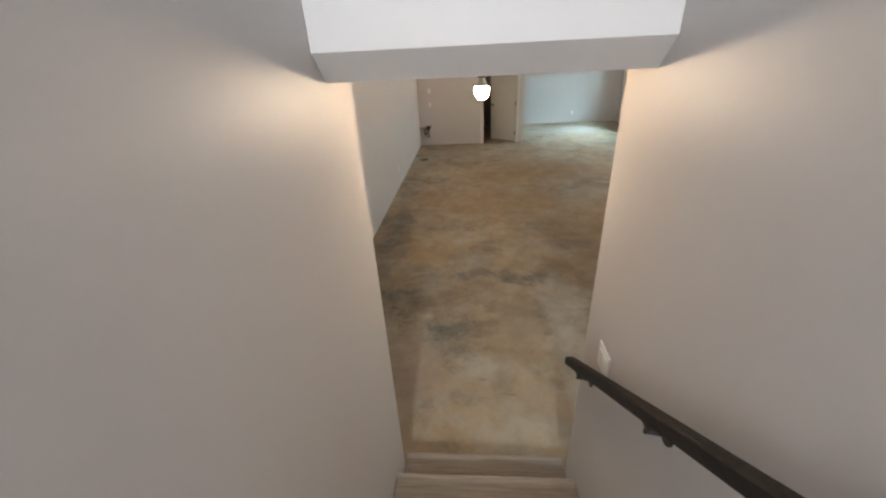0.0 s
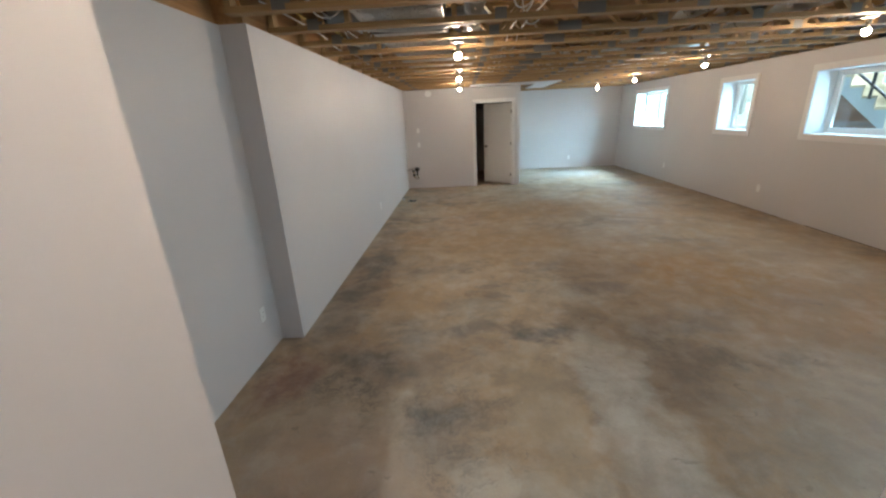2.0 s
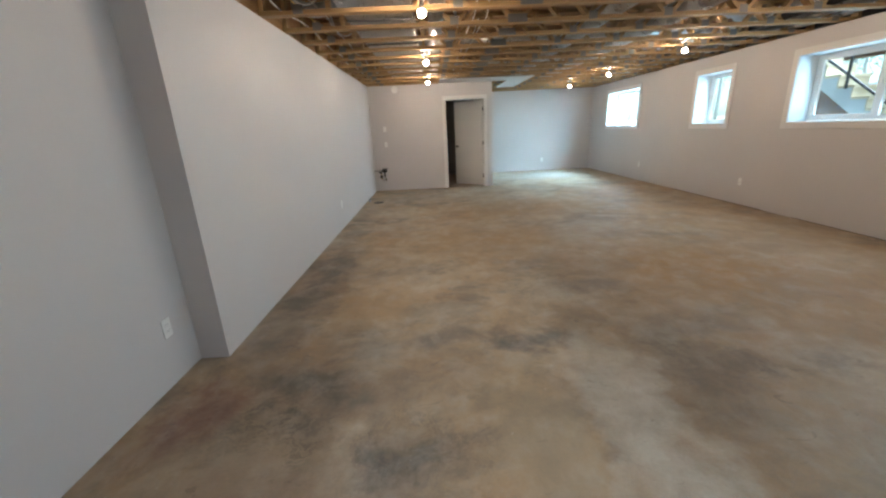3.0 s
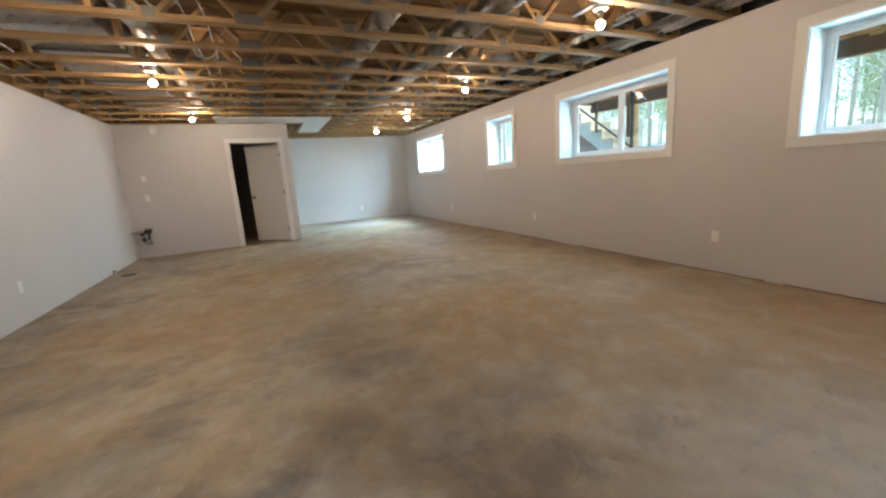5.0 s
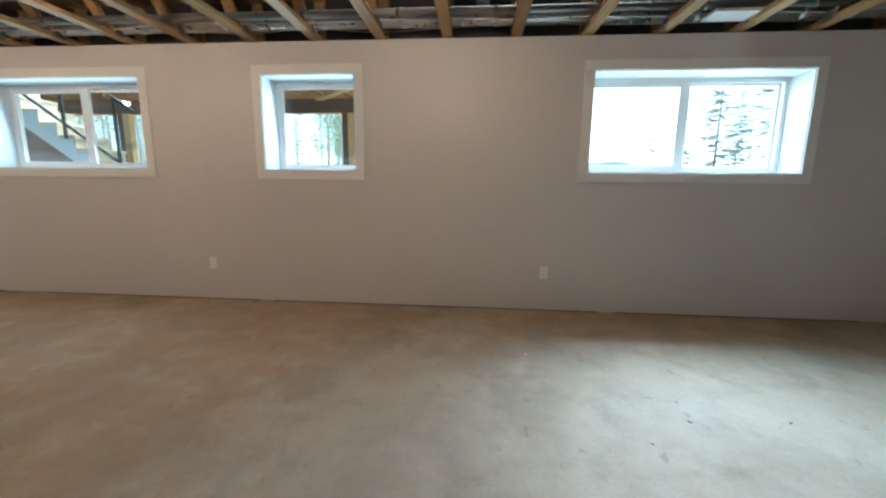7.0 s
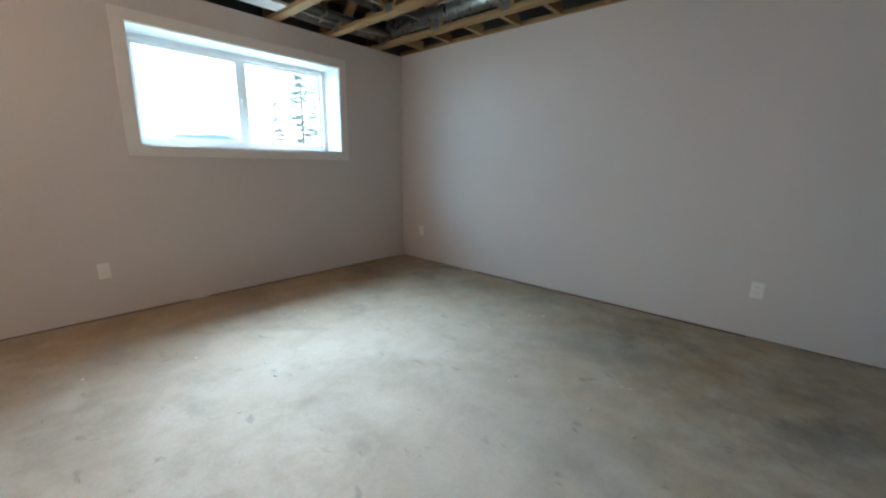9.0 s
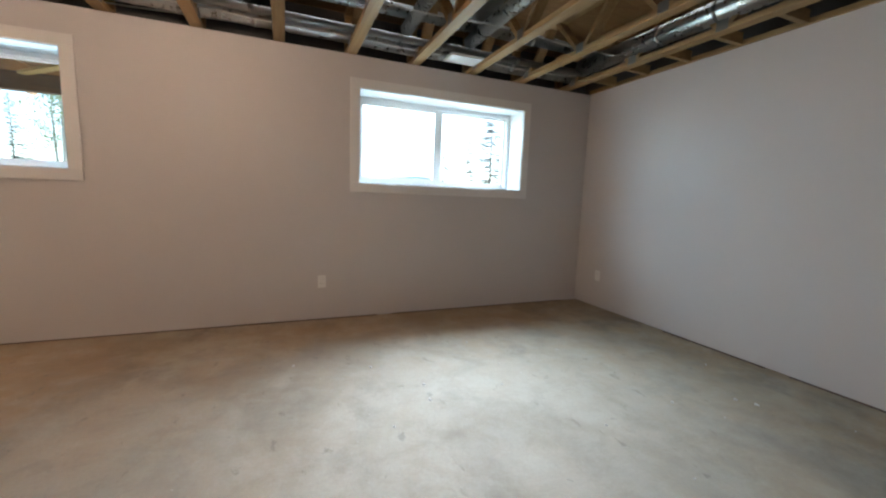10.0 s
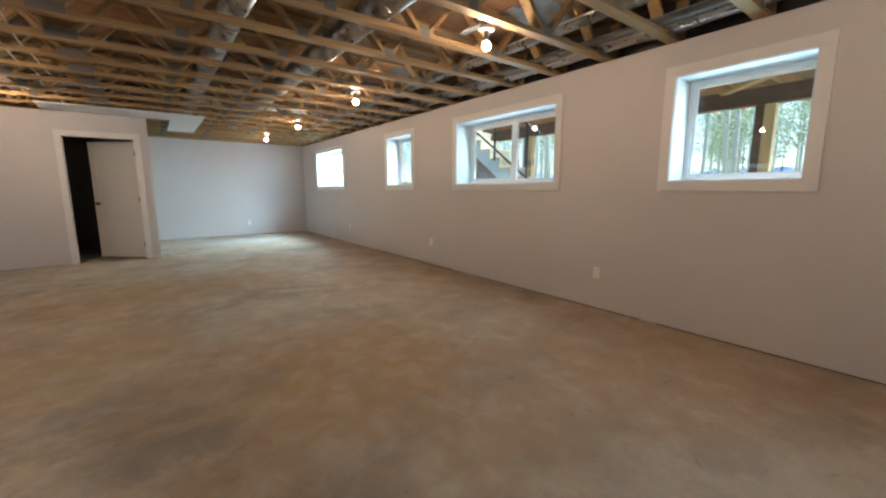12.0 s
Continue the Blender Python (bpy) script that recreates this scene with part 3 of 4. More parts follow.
rail = thing("handrail", "dark stained square wooden handrail on brackets along the stair wall", "handrail", (0.60, 1.6, 1.05))
SL = 0.678
ry = lambda y: 1.073 + (1.598 - y) * SL
bm = bmesh.new()
RX0, RX1, RH = 0.594, 0.638, 0.046
prof = [(RX0, -RH), (RX1, -RH), (RX1, -0.006), (RX1 - 0.008, 0), (RX0 + 0.008, 0), (RX0, -0.006)]
ends = [[bm.verts.new((x, y, ry(y) + h)) for x, h in prof] for y in (1.598, -2.2)]
for i in range(6):
    bm.faces.new((ends[0][i], ends[0][(i + 1) % 6], ends[1][(i + 1) % 6], ends[1][i]))
bm.faces.new(ends[0]), bm.faces.new(ends[1][::-1])
part("rail", bm, M_RAIL, rail)
for y in (1.46, 0.88, -0.35, -1.55):
    bm = rod(bmesh.new(), (0.617, y, ry(y) - RH - 0.004), (0.617, y, ry(y) - RH - 0.05), 0.007)
    rod(bm, (0.617, y, ry(y) - RH - 0.045), (ST_R, y, ry(y) - RH - 0.06), 0.007)
    box(bm, 0.606, 0.628, y - 0.022, y + 0.022, ry(y) - RH - 0.020, ry(y) - RH - 0.006)
    lathe(bm, [(0.030, -0.008), (0.030, -0.001)], (ST_R, y, ry(y) - RH - 0.06), "x")
    part("bracket", bm, M_IRON, rail, "black metal wall bracket")


# ---- windows ----
def window(i, y0, y1, split):
    w = thing("window_%d" % i, "white vinyl slider window with deep white reveal and flat casing" if split else "small white vinyl window with deep white reveal and flat casing",
              "window", (WIN_X, (y0 + y1) / 2, SILL), kind="structure")
    CW, CT = 0.084, 0.018
    x0, x1 = WIN_X - CT, WIN_X - 0.001
    part("casing", bx(x0, x1, y0 - CW, y1 + CW, HEAD + 0.001, HEAD + CW, bevel=0.002), M_TRIM, w)
    part("casing", bx(x0, x1, y0 - CW, y1 + CW, SILL - CW, SILL - 0.001, bevel=0.002), M_TRIM, w)
    part("casing", bx(x0, x1, y0 - CW, y0 - 0.001, SILL, HEAD, bevel=0.002), M_TRIM, w)
    part("casing", bx(x0, x1, y1 + 0.001, y1 + CW, SILL, HEAD, bevel=0.002), M_TRIM, w)
    d0, d1, gx = WIN_X - 0.004, OUT_X - 0.02, 5.40
    part("window_sill", bx(d0, d1, y0, y1, SILL - 0.011, SILL + 0.006), M_LINER, w)
    part("head_liner", bx(d0, d1, y0, y1, HEAD - 0.006, HEAD + 0.011), M_LINER, w)
    part("side_liner", bx(d0, d1, y0 - 0.011, y0 + 0.006, SILL + 0.007, HEAD - 0.007), M_LINER, w)
    part("side_liner", bx(d0, d1, y1 - 0.006, y1 + 0.011, SILL + 0.007, HEAD - 0.007), M_LINER, w)

    def ring(name, xa, xb, a, b, za, zb, t, parent):
        bm = bx(xa, xb, a, b, za, za + t)
        box(bm, xa, xb, a, b, zb - t, zb)
        box(bm, xa, xb, a, a + t, za + t, zb - t)
        box(bm, xa, xb, b - t, b, za + t, zb - t)
        return part(name, bm, M_VINYL, parent)

    a, b, za, zb = y0 + 0.007, y1 - 0.007, SILL + 0.007, HEAD - 0.007
    ring("window_frame", gx - 0.035, gx + 0.045, a, b, za, zb, 0.036, w)
    a, b, za, zb = a + 0.033, b - 0.033, za + 0.033, zb - 0.033
    panes = []
    if split:
        m = (a + b) / 2
        ring("sash", gx - 0.024, gx + 0.006, m - 0.045, b, za, zb, 0.040, w)
        part("meeting_stile", bx(gx - 0.0235, gx + 0.0055, m - 0.0045, m + 0.042, za + 0.041, zb - 0.041), M_VINYL, w)
        ring("sash", gx + 0.008, gx + 0.036, a, m + 0.036, za, zb, 0.026, w)
        panes = [(m + 0.04, b - 0.029, gx - 0.009, 0.029), (a + 0.021, m, gx + 0.022, 0.021)]
    else:
        ring("sash", gx - 0.02, gx + 0.012, a, b, za, zb, 0.022, w)
        panes = [(a + 0.02, b - 0.02, gx - 0.004, 0.02)]
    for p0, p1, px, t in panes:
        bm = bmesh.new()
        bm.faces.new([bm.verts.new(v) for v in ((px, p0, za + t), (px, p0, zb - t), (px, p1, zb - t), (px, p1, za + t))])
        me = bpy.data.meshes.new("pane")
        bm.to_mesh(me)
        bm.free()
        me.materials.append(M_GLASS)
        g = new("pane", me)
        g.parent = w
        g.matrix_parent_inverse = Matrix.Translation(w.location).inverted()
        g["label"] = "clear glass pane"
        g.visible_shadow = False
    if split:
        part("latch", bx(gx - 0.036, gx - 0.025, m - 0.012, m + 0.012, (za + zb) / 2 - 0.03, (za + zb) / 2 + 0.03, bevel=0.003), M_VINYL, w)


for i, (a, b) in enumerate(WINDOWS):
    window(i + 1, a, b, i in (0, 2, 4))


# ---- doors ----
def door_casing(thing_ob, axis, pos, a, b, top, side):
    """Flat casing and jamb round an opening; side is the way the casing faces."""
    def bb(u0, u1, v0, v1, z0, z1, bev=0.002):
        return bx(u0, u1, v0, v1, z0, z1, bevel=bev) if axis == "x" else bx(v0, v1, u0, u1, z0, z1, bevel=bev)
    f0, f1 = (pos - 0.018, pos - 0.001) if side < 0 else (pos + 0.001, pos + 0.018)
    CW = 0.085
    part("casing", bb(a - CW, a - 0.004, f0, f1, 0.004, top + 0.003), M_TRIM, thing_ob)
    part("casing", bb(b + 0.004, b + CW, f0, f1, 0.004, top + 0.003), M_TRIM, thing_ob)
    part("casing", bb(a - CW, b + CW, f0, f1, top + 0.004, top + 0.004 + CW), M_TRIM, thing_ob)
    j0, j1 = (pos, pos + 0.12) if side < 0 else (pos - 0.12, pos)
    part("jamb", bb(a - 0.017, a, j0, j1, 0.002, top, 0), M_TRIM, thing_ob)
    part("jamb", bb(b, b + 0.017, j0, j1, 0.002, top, 0), M_TRIM, thing_ob)
    part("jamb", bb(a - 0.017, b + 0.017, j0, j1, top + 0.001, top + 0.017, 0), M_TRIM, thing_ob)


def door_leaf(parent, width, height, label):
    """One-panel door in its own frame: hinge edge at x=0, leaf towards -x, face towards -y."""
    T = 0.035
    bm = bx(-width, 0, 0, T, 0.012, height)
    leaf = part("leaf", bm, M_DOOR, parent, label)
    st, y = 0.115, -0.0045
    for q in ((-width, 0, height - st, height), (-width, 0, 0.012, 0.22), (-width, -width + st, 0.221, height - st - 0.001), (-st, 0, 0.221, height - st - 0.001)):
        part("stile", bx(q[0], q[1], y, -0.0005, q[2], q[3], bevel=0.0018), M_DOOR, leaf)
    bm = lathe(bmesh.new(), [(0.030, -0.014), (0.030, -0.005)], (-width + 0.06, 0, 0.96), "y")
    rod(bm, (-width + 0.06, -0.012, 0.96), (-width + 0.06, -0.05, 0.96), 0.010)
    plank(bm, (-width + 0.055, -0.048, 0.96), (-width + 0.165, -0.048, 0.96), 0.016, 0.012, (0, 0, 1))
    part("lever_handle", bm, M_IRON, leaf, "black lever handle")
    return leaf


d1 = thing("door_1", "white one-panel door standing open into a dark room, black hardware", "door", (0.93, DOOR_Y, 0), kind="structure")
door_casing(d1, "x", DOOR_Y, DX0, DX1, DTOP, -1)
leaf = door_leaf(d1, 0.86, 2.03, "white one-panel door leaf, half open")
leaf.matrix_parent_inverse = Matrix()
leaf.matrix_basis = Matrix.Translation(-Vector((0.93, DOOR_Y, 0))) @ pose(DX1 - 0.004, DOOR_Y + 0.123, 0, 0, 0, -41)
for z in (0.25, 1.04, 1.82):
    bm = rod(bmesh.new(), (DX1 - 0.006, DOOR_Y + 0.108, z - 0.045), (DX1 - 0.006, DOOR_Y + 0.108, z + 0.045), 0.008)
    box(bm, DX1 - 0.004, DX1 - 0.0005, DOOR_Y + 0.02, DOOR_Y + 0.10, z - 0.045, z + 0.045)
    part("hinge", bm, M_IRON, d1, "black steel hinge")

d2 = thing("door_2", "closed white door in white casing beside the stairs", "door", (REC_X, 2.18, 0), kind="structure")
door_casing(d2, "y", REC_X, RD0, RD1, DTOP, 1)
leaf2 = door_leaf(d2, RD1 - RD0 - 0.006, 2.03, "closed white one-panel door leaf")
leaf2.matrix_parent_inverse = Matrix()
leaf2.matrix_basis = Matrix.Translation(-Vector((REC_X, 2.18, 0))) @ pose(REC_X - 0.075, RD0 + 0.003, 0, 0, 0, 90) @ Matrix.Translation((RD1 - RD0 - 0.006, 0, 0))
part("stop", bx(REC_X - 0.072, REC_X - 0.055, RD1 - 0.012, RD1 - 0.0005, 0.005, DTOP - 0.001), M_TRIM, d2)


# ---- wall plates ----
def outlet(at, face, label="white duplex outlet plate low on the wall"):
    o = thing("outlet", label, "outlet", at, "wall outlets")
    part("plate", lathe_plate(0.072, 0.116), M_PLASTIC, o)
    for z in (-0.020, 0.020):
        r = part("receptacle", bx(-0.0165, 0.0165, -0.0085, -0.006, z - 0.0135, z + 0.0135, bevel=0.001), M_PLASTIC, o)
        for x in (-0.006, 0.006):
            part("slot", bx(x - 0.001, x + 0.001, -0.0089, -0.0084, z - 0.002, z + 0.007), M_SLOT, r)
    for c in o.children:
        c.matrix_parent_inverse = Matrix()
    o.rotation_euler = (0, 0, face)
    return o


def lathe_plate(w, h):
    return bx(-w / 2, w / 2, -0.006, 0.0, -h / 2, h / 2, bevel=0.0025)


E_FACE, W_FACE, S_FACE, N_FACE = radians(-90), radians(90), 0.0, radians(180)
OUTLETS = [((WIN_X, 1.774, 0.365), E_FACE), ((WIN_X, 5.01, 0.374), E_FACE), ((WIN_X, 7.95, 0.372), E_FACE), ((WIN_X, 11.18, 0.372), E_FACE),
           ((4.762, BACK_Y, 0.367), N_FACE), ((1.483, BACK_Y, 0.355), N_FACE), ((3.60, FAR_Y, 0.33), S_FACE),
           ((LEFT_X, 7.66, 0.371), W_FACE), ((REC_X, 3.83, 0.357), W_FACE)]
for at, face in OUTLETS:
    outlet(at, face)


def switch(at, face, gangs, label):
    o = thing("light_switch", label, "switch", at)
    w = 0.072 + 0.046 * (gangs - 1)
    part("plate", lathe_plate(w, 0.116), M_PLASTIC, o)
    for g in range(gangs):
        x = (g - (gangs - 1) / 2) * 0.046
        part("rocker", bx(x - 0.0165, x + 0.0165, -0.009, -0.006, -0.033, 0.033, bevel=0.001), M_PLASTIC, o)
    for c in o.children:
        c.matrix_parent_inverse = Matrix()
    o.rotation_euler = (0, 0, face)


switch((ST_R, 1.367, 1.266), E_FACE, 2, "white double rocker switch on the stair wall")
switch((-0.985, DOOR_Y, 1.106), S_FACE, 1, "white single switch plate on the grey wall")
switch((-0.985, DOOR_Y, 1.457), S_FACE, 1, "white blank plate above a switch")

cover = thing("vent_cover", "round white cover high on the wall", "vent", (-0.683, DOOR_Y, 2.324))
part("rim", lathe(bmesh.new(), [(0.080, 0.0), (0.080, -0.010), (0.062, -0.016), (0.060, -0.006)], (-0.683, DOOR_Y, 2.324), "y", 32), M_PLASTIC, cover)
part("cap", lathe(bmesh.new(), [(0.050, -0.006), (0.050, -0.016), (0.038, -0.020)], (-0.683, DOOR_Y, 2.324), "y", 28), M_PLASTIC, cover)

# water stub-out with two valves
val = thing("water_valves", "dark brass water shut-off valves on short pipes from the wall", "valve", (-1.15, DOOR_Y, 0.42))
for z, dx in ((0.47, 0.0), (0.36, 0.015)):
    bm = rod(bmesh.new(), (-1.16 + dx, DOOR_Y, z), (-1.16 + dx, DOOR_Y - 0.085, z), 0.015)
    rod(bm, (-1.16 + dx, DOOR_Y - 0.07, z + 0.035), (-1.16 + dx, DOOR_Y - 0.07, z - 0.045), 0.019)
    v = part("valve_body", bm, M_BRASS, val)
    part("valve_wheel", lathe(bmesh.new(), [(0.02, -0.115), (0.036, -0.11), (0.036, -0.098), (0.012, -0.09), (0.010, -0.07)], (-1.16 + dx, DOOR_Y, z), "y"), M_IRON, v, "dark round valve handle")
    part("escutcheon", lathe(bmesh.new(), [(0.034, -0.001), (0.030, -0.008)], (-1.16 + dx, DOOR_Y, z), "y"), M_GALV, val)
part("pipe", rod(bmesh.new(), (-1.145, DOOR_Y - 0.07, 0.43), (-1.145, DOOR_Y - 0.07, 0.385), 0.012), M_BRASS, val)
part("elbow", rod(bmesh.new(), (-1.15, DOOR_Y - 0.07, 0.32), (-1.13, DOOR_Y - 0.11, 0.29), 0.016), M_BRASS, val)
part("elbow", rod(bmesh.new(), (-1.165, DOOR_Y - 0.05, 0.51), (-1.20, DOOR_Y - 0.05, 0.52), 0.014), M_BRASS, val)

part("supply_pipe", rod(bmesh.new(), (LEFT_X, DOOR_Y - 0.11, 0.50), (-1.02, DOOR_Y - 0.11, 0.50), 0.020), M_GALV, val, "grey supply pipe from the side wall")
part("valve_body", lathe(bmesh.new(), [(0.024, -0.06), (0.042, -0.045), (0.042, 0.045), (0.024, 0.06)], (-1.06, DOOR_Y - 0.11, 0.50), "x"), M_IRON, val, "dark valve body")
part("drop_pipe", rod(bmesh.new(), (-1.06, DOOR_Y - 0.11, 0.50), (-1.06, DOOR_Y - 0.11, 0.30), 0.022), M_IRON, val, "dark drop pipe")
part("lever", plank(bmesh.new(), (-1.10, DOOR_Y - 0.15, 0.56), (-0.96, DOOR_Y - 0.15, 0.55), 0.030, 0.010, (0, 1, 0)), M_IRON, val, "dark lever")
part("meter_bowl", lathe(bmesh.new(), [(0.030, -0.055), (0.058, -0.035), (0.058, 0.030), (0.030, 0.050)], (-1.06, DOOR_Y - 0.11, 0.30), "z"), M_GALV, val, "round grey meter bowl")

# crumbs of plaster left on the slab
rp = random.Random(21)
for i in range(26):
    cx, cy = rp.uniform(1.7, 4.2), rp.uniform(-0.95, 2.4)
    w = rp.uniform(0.006, 0.018)
    bm = bmesh.new()
    ring = [(w * rp.uniform(0.5, 1.0) * math.cos(k * 1.047), w * rp.uniform(0.35, 0.8) * math.sin(k * 1.047)) for k in range(6)]
    lo = [bm.verts.new((cx + a, cy + b, 0.0006)) for a, b in ring]
    hi = [bm.verts.new((cx + a * 0.7, cy + b * 0.7, 0.0006 + w * rp.uniform(0.25, 0.5))) for a, b in ring]
    for k in range(6):
        bm.faces.new((lo[k], lo[(k + 1) % 6], hi[(k + 1) % 6], hi[k]))
    bm.faces.new(hi), bm.faces.new(lo[::-1])
    tagged(part("plaster_crumb", bm, M_DRYBACK), "small white crumb of plaster on the concrete", "debris", "plaster crumbs")

# floor drain
dr = thing("floor_drain", "round dark metal floor drain with slotted grate", "drain", (-1.044, 9.764, 0))
part("rim", lathe(bmesh.new(), [(0.10, 0.0), (0.10, 0.005), (0.088, 0.006), (0.086, 0.002)], (-1.044, 9.764, 0), "z", 32), M_IRON, dr)
for i in range(-4, 5):
    h = math.sqrt(0.084 ** 2 - (i * 0.019) ** 2)
    part("grate_bar", bx(-1.044 - h, -1.044 + h, 9.764 + i * 0.019 - 0.005, 9.764 + i * 0.019 + 0.005, 0.0025, 0.0055), M_IRON, dr)
stub = thing("pipe_stub", "short grey pipe stub at the foot of the wall", "pipe", (-1.25, 9.9, 0))
part("pipe", rod(bmesh.new(), (-1.25, 9.9, 0.0), (-1.25, 9.9, 0.06), 0.02), M_FLEX, stub)
part("cap", rod(bmesh.new(), (-1.25, 9.9, 0.061), (-1.25, 9.9, 0.075), 0.024), M_IRON, stub)


# ---- ceiling: subfloor, open-web trusses, services ----
bm = bx(REC_X - 0.12, OUT_X, 1.373, 14.6, 2.815, 2.835)
box(bm, ST_R + 0.119, OUT_X, BACK_Y - 0.12, 1.373, 2.815, 2.835)
structure("ceiling_subfloor", bm, M_OSB, "bare strand-board subfloor above open trusses", "ceiling")
structure("roof_cover", bx(REC_X - 0.12, OUT_X, 1.40, 14.6, 2.86, 2.90), M_ROOF, "dark sheet over the subfloor", "roof")
structure("rim_board_left", bx(LEFT_X - 0.06, LEFT_X - 0.02, 4.06, 14.4, TOP + 0.002, 2.814), M_RIM, "orange engineered rim board above the wall", "beam")
structure("rim_board_recess", bx(REC_X - 0.06, REC_X - 0.02, 1.38, 4.05, TOP + 0.002, 2.814), M_RIM, "orange engineered rim board above the recess", "beam")
structure("rim_board_return", bx(REC_X - 0.06, LEFT_X - 0.062, 4.052, 4.09, TOP + 0.002, 2.814), M_RIM, "orange engineered rim board at the jog in the wall", "beam")
structure("rim_band_east", bx(5.29, 5.32, BACK_Y - 0.1, 14.4, 2.392, 2.814), M_BLACK, "black wrapped rim behind the truss ends", "beam")
structure("rim_board_back", bx(ST_R + 0.12, 5.28, BACK_Y - 0.10, BACK_Y - 0.06, TOP + 0.002, 2.814), M_BLACK, "dark rim behind the end truss", "beam")
structure("rim_board_far", bx(LEFT_X, 5.28, 14.42, 14.46, TOP + 0.002, 2.814), M_RIM, "rim board over the far wall", "beam")
structure("top_plate_back", bx(ST_R + 0.12, WIN_X, BACK_Y - 0.055, BACK_Y + 0.018, TOP + 0.001, TOP + 0.038), M_PINE, "pale top plate along the back wall", "beam")
structure("top_plate_far", bx(ALC_X, WIN_X, FAR_Y - 0.016, FAR_Y + 0.06, TOP + 0.001, TOP + 0.038), M_PINE, "pale top plate along the far wall", "beam")

CH_Z, CH_H, CH_W, TR_TOP = TOP + 0.006, 0.038, 0.089, 2.812


def truss(x0, x1, at_y, label):
    """An open-web floor truss across the room; nodes every 0.8 m, a chase left open on the low side."""
    t = thing("floor_truss", label, "truss", (0, 0, 0), "floor trusses")
    zb, zt = CH_Z, TR_TOP
    part("bottom_chord", bx(x0, x1, -CH_W / 2, CH_W / 2, zb, zb + CH_H, bevel=0.002), M_PINE, t)
    part("top_chord", bx(x0, x1, -CH_W / 2, CH_W / 2, zt - CH_H, zt), M_PINE, t)
    nodes = [v for v in (-0.98, 0.42, 1.07, 1.85, 2.63, 3.41, 4.19, 4.97) if x0 + 0.1 < v < x1 - 0.1]
    za, zc = zb + CH_H, zt - CH_H
    for n in nodes:
        for d in (-0.33, 0.33):
            if x0 + 0.05 < n + d < x1 - 0.05 and not (-0.85 < n + d < 0.05):
                part("web", plank(bmesh.new(), (n + 0.12 * d, 0, za - 0.004), (n + d, 0, zc + 0.004), 0.086, 0.034), M_PINE, t)
        big = 0.20 if abs(n - 1.07) < 0.01 else 0.085
        for s in (-1, 1):
            part("nail_plate", bx(n - big / 2, n + big / 2, s * (CH_W / 2 + 0.0008) - 0.0007, s * (CH_W / 2 + 0.0008) + 0.0007, zb + 0.003, zb + 0.078), M_PLATE, t)
    for n in (-0.72, 0.08):
        if x0 < n < x1:
            part("web", bx(n - 0.019, n + 0.019, -0.043, 0.043, za, zc), M_PINEZ, t)
    for n in (x0 + 0.03, x1 - 0.03):
        part("end_post", bx(n - 0.019, n + 0.019, -0.043, 0.043, za, zc), M_PINEZ, t)
    t.location = (0, at_y, 0)
    return t


LONG = truss(LEFT_X - 0.018, 5.285, 1.51, "pale pine open-web floor truss with steel nail plates")
ys = [2.106 + 0.5895 * k for k in range(0, 21)]
for y in ys:
    copy_thing(LONG, Matrix.Translation((0, y, 0)))
SHORT = truss(ST_R + 0.125, 5.285, 0.915, "pale pine open-web floor truss ending at the stair wall")
for y in (0.32, -0.265, -0.855):
    copy_thing(SHORT, Matrix.Translation((0, y, 0)))

# ladder blocking between the last truss and the back wall
lad = thing("ladder_blocking", "short pine blocks between the end truss and back wall", "blocking", (3, -1.02, TOP))
x = 1.05
while x < 5.1:
    part("block", bx(x - 0.019, x + 0.019, BACK_Y + 0.02, -0.902, CH_Z + 0.002, CH_Z + 0.085), M_PINE, lad)
    x += 0.41


def duct(name, a, b, r, label, material, seam=0.76, group="round ducts"):
    """A round sheet-metal pipe with a raised collar at each joint."""
    a, b = Vector(a), Vector(b)
    d = thing(name, label, "duct", tuple(a), group)
    part("pipe", rod(bmesh.new(), a, b, r, n=20), material, d)
    n = max(1, int((b - a).length / seam))
    u = (b - a).normalized()
    for i in range(1, n):
        c = a + (b - a) * i / n
        part("collar", rod(bmesh.new(), c - u * 0.02, c + u * 0.02, r + 0.004, n=20), material, d)
    for i in range(0, n, 2):
        c = a + (b - a) * (i + 0.5) / n
        part("hanger_strap", rod(bmesh.new(), c - u * 0.012, c + u * 0.012, r + 0.002, n=20), M_PLATE, d)
    return d


duct("round_duct", (2.17, 2.9, 2.585), (2.17, 11.9, 2.585), 0.098, "shiny galvanised round duct through the trusses", M_GALV)
duct("round_duct", (3.06, 2.4, 2.595), (3.06, 12.4, 2.595), 0.112, "large galvanised round duct through the trusses", M_GALV)
duct("round_duct", (0.24, 3.4, 2.575), (0.24, 10.8, 2.575), 0.085, "galvanised round duct beside the trunk duct", M_GALV)
duct("round_duct", (4.74, -0.9, 2.69), (4.74, 13.9, 2.69), 0.050, "galvanised pipe along the window wall", M_GALV)
duct("round_duct", (5.03, -0.85, 2.545), (5.03, 14.0, 2.545), 0.076, "galvanised round duct along the truss ends", M_GALV)
duct("round_duct", (1.1, -0.83, 2.575), (4.86, -0.83, 2.575), 0.080, "shiny round duct along the back wall", M_GALV)
duct("round_duct", (4.84, -0.80, 2.515), (4.84, 13.9, 2.515), 0.030, "slim grey pipe strapped along the truss ends", M_PLATE, group="slim pipes")
for y in (4.74, 8.28, 10.65):
    duct("branch_duct", (-0.15, y, 2.70), (4.5, y, 2.70), 0.062, "galvanised branch duct crossing the bay", M_GALV, group="branch ducts")
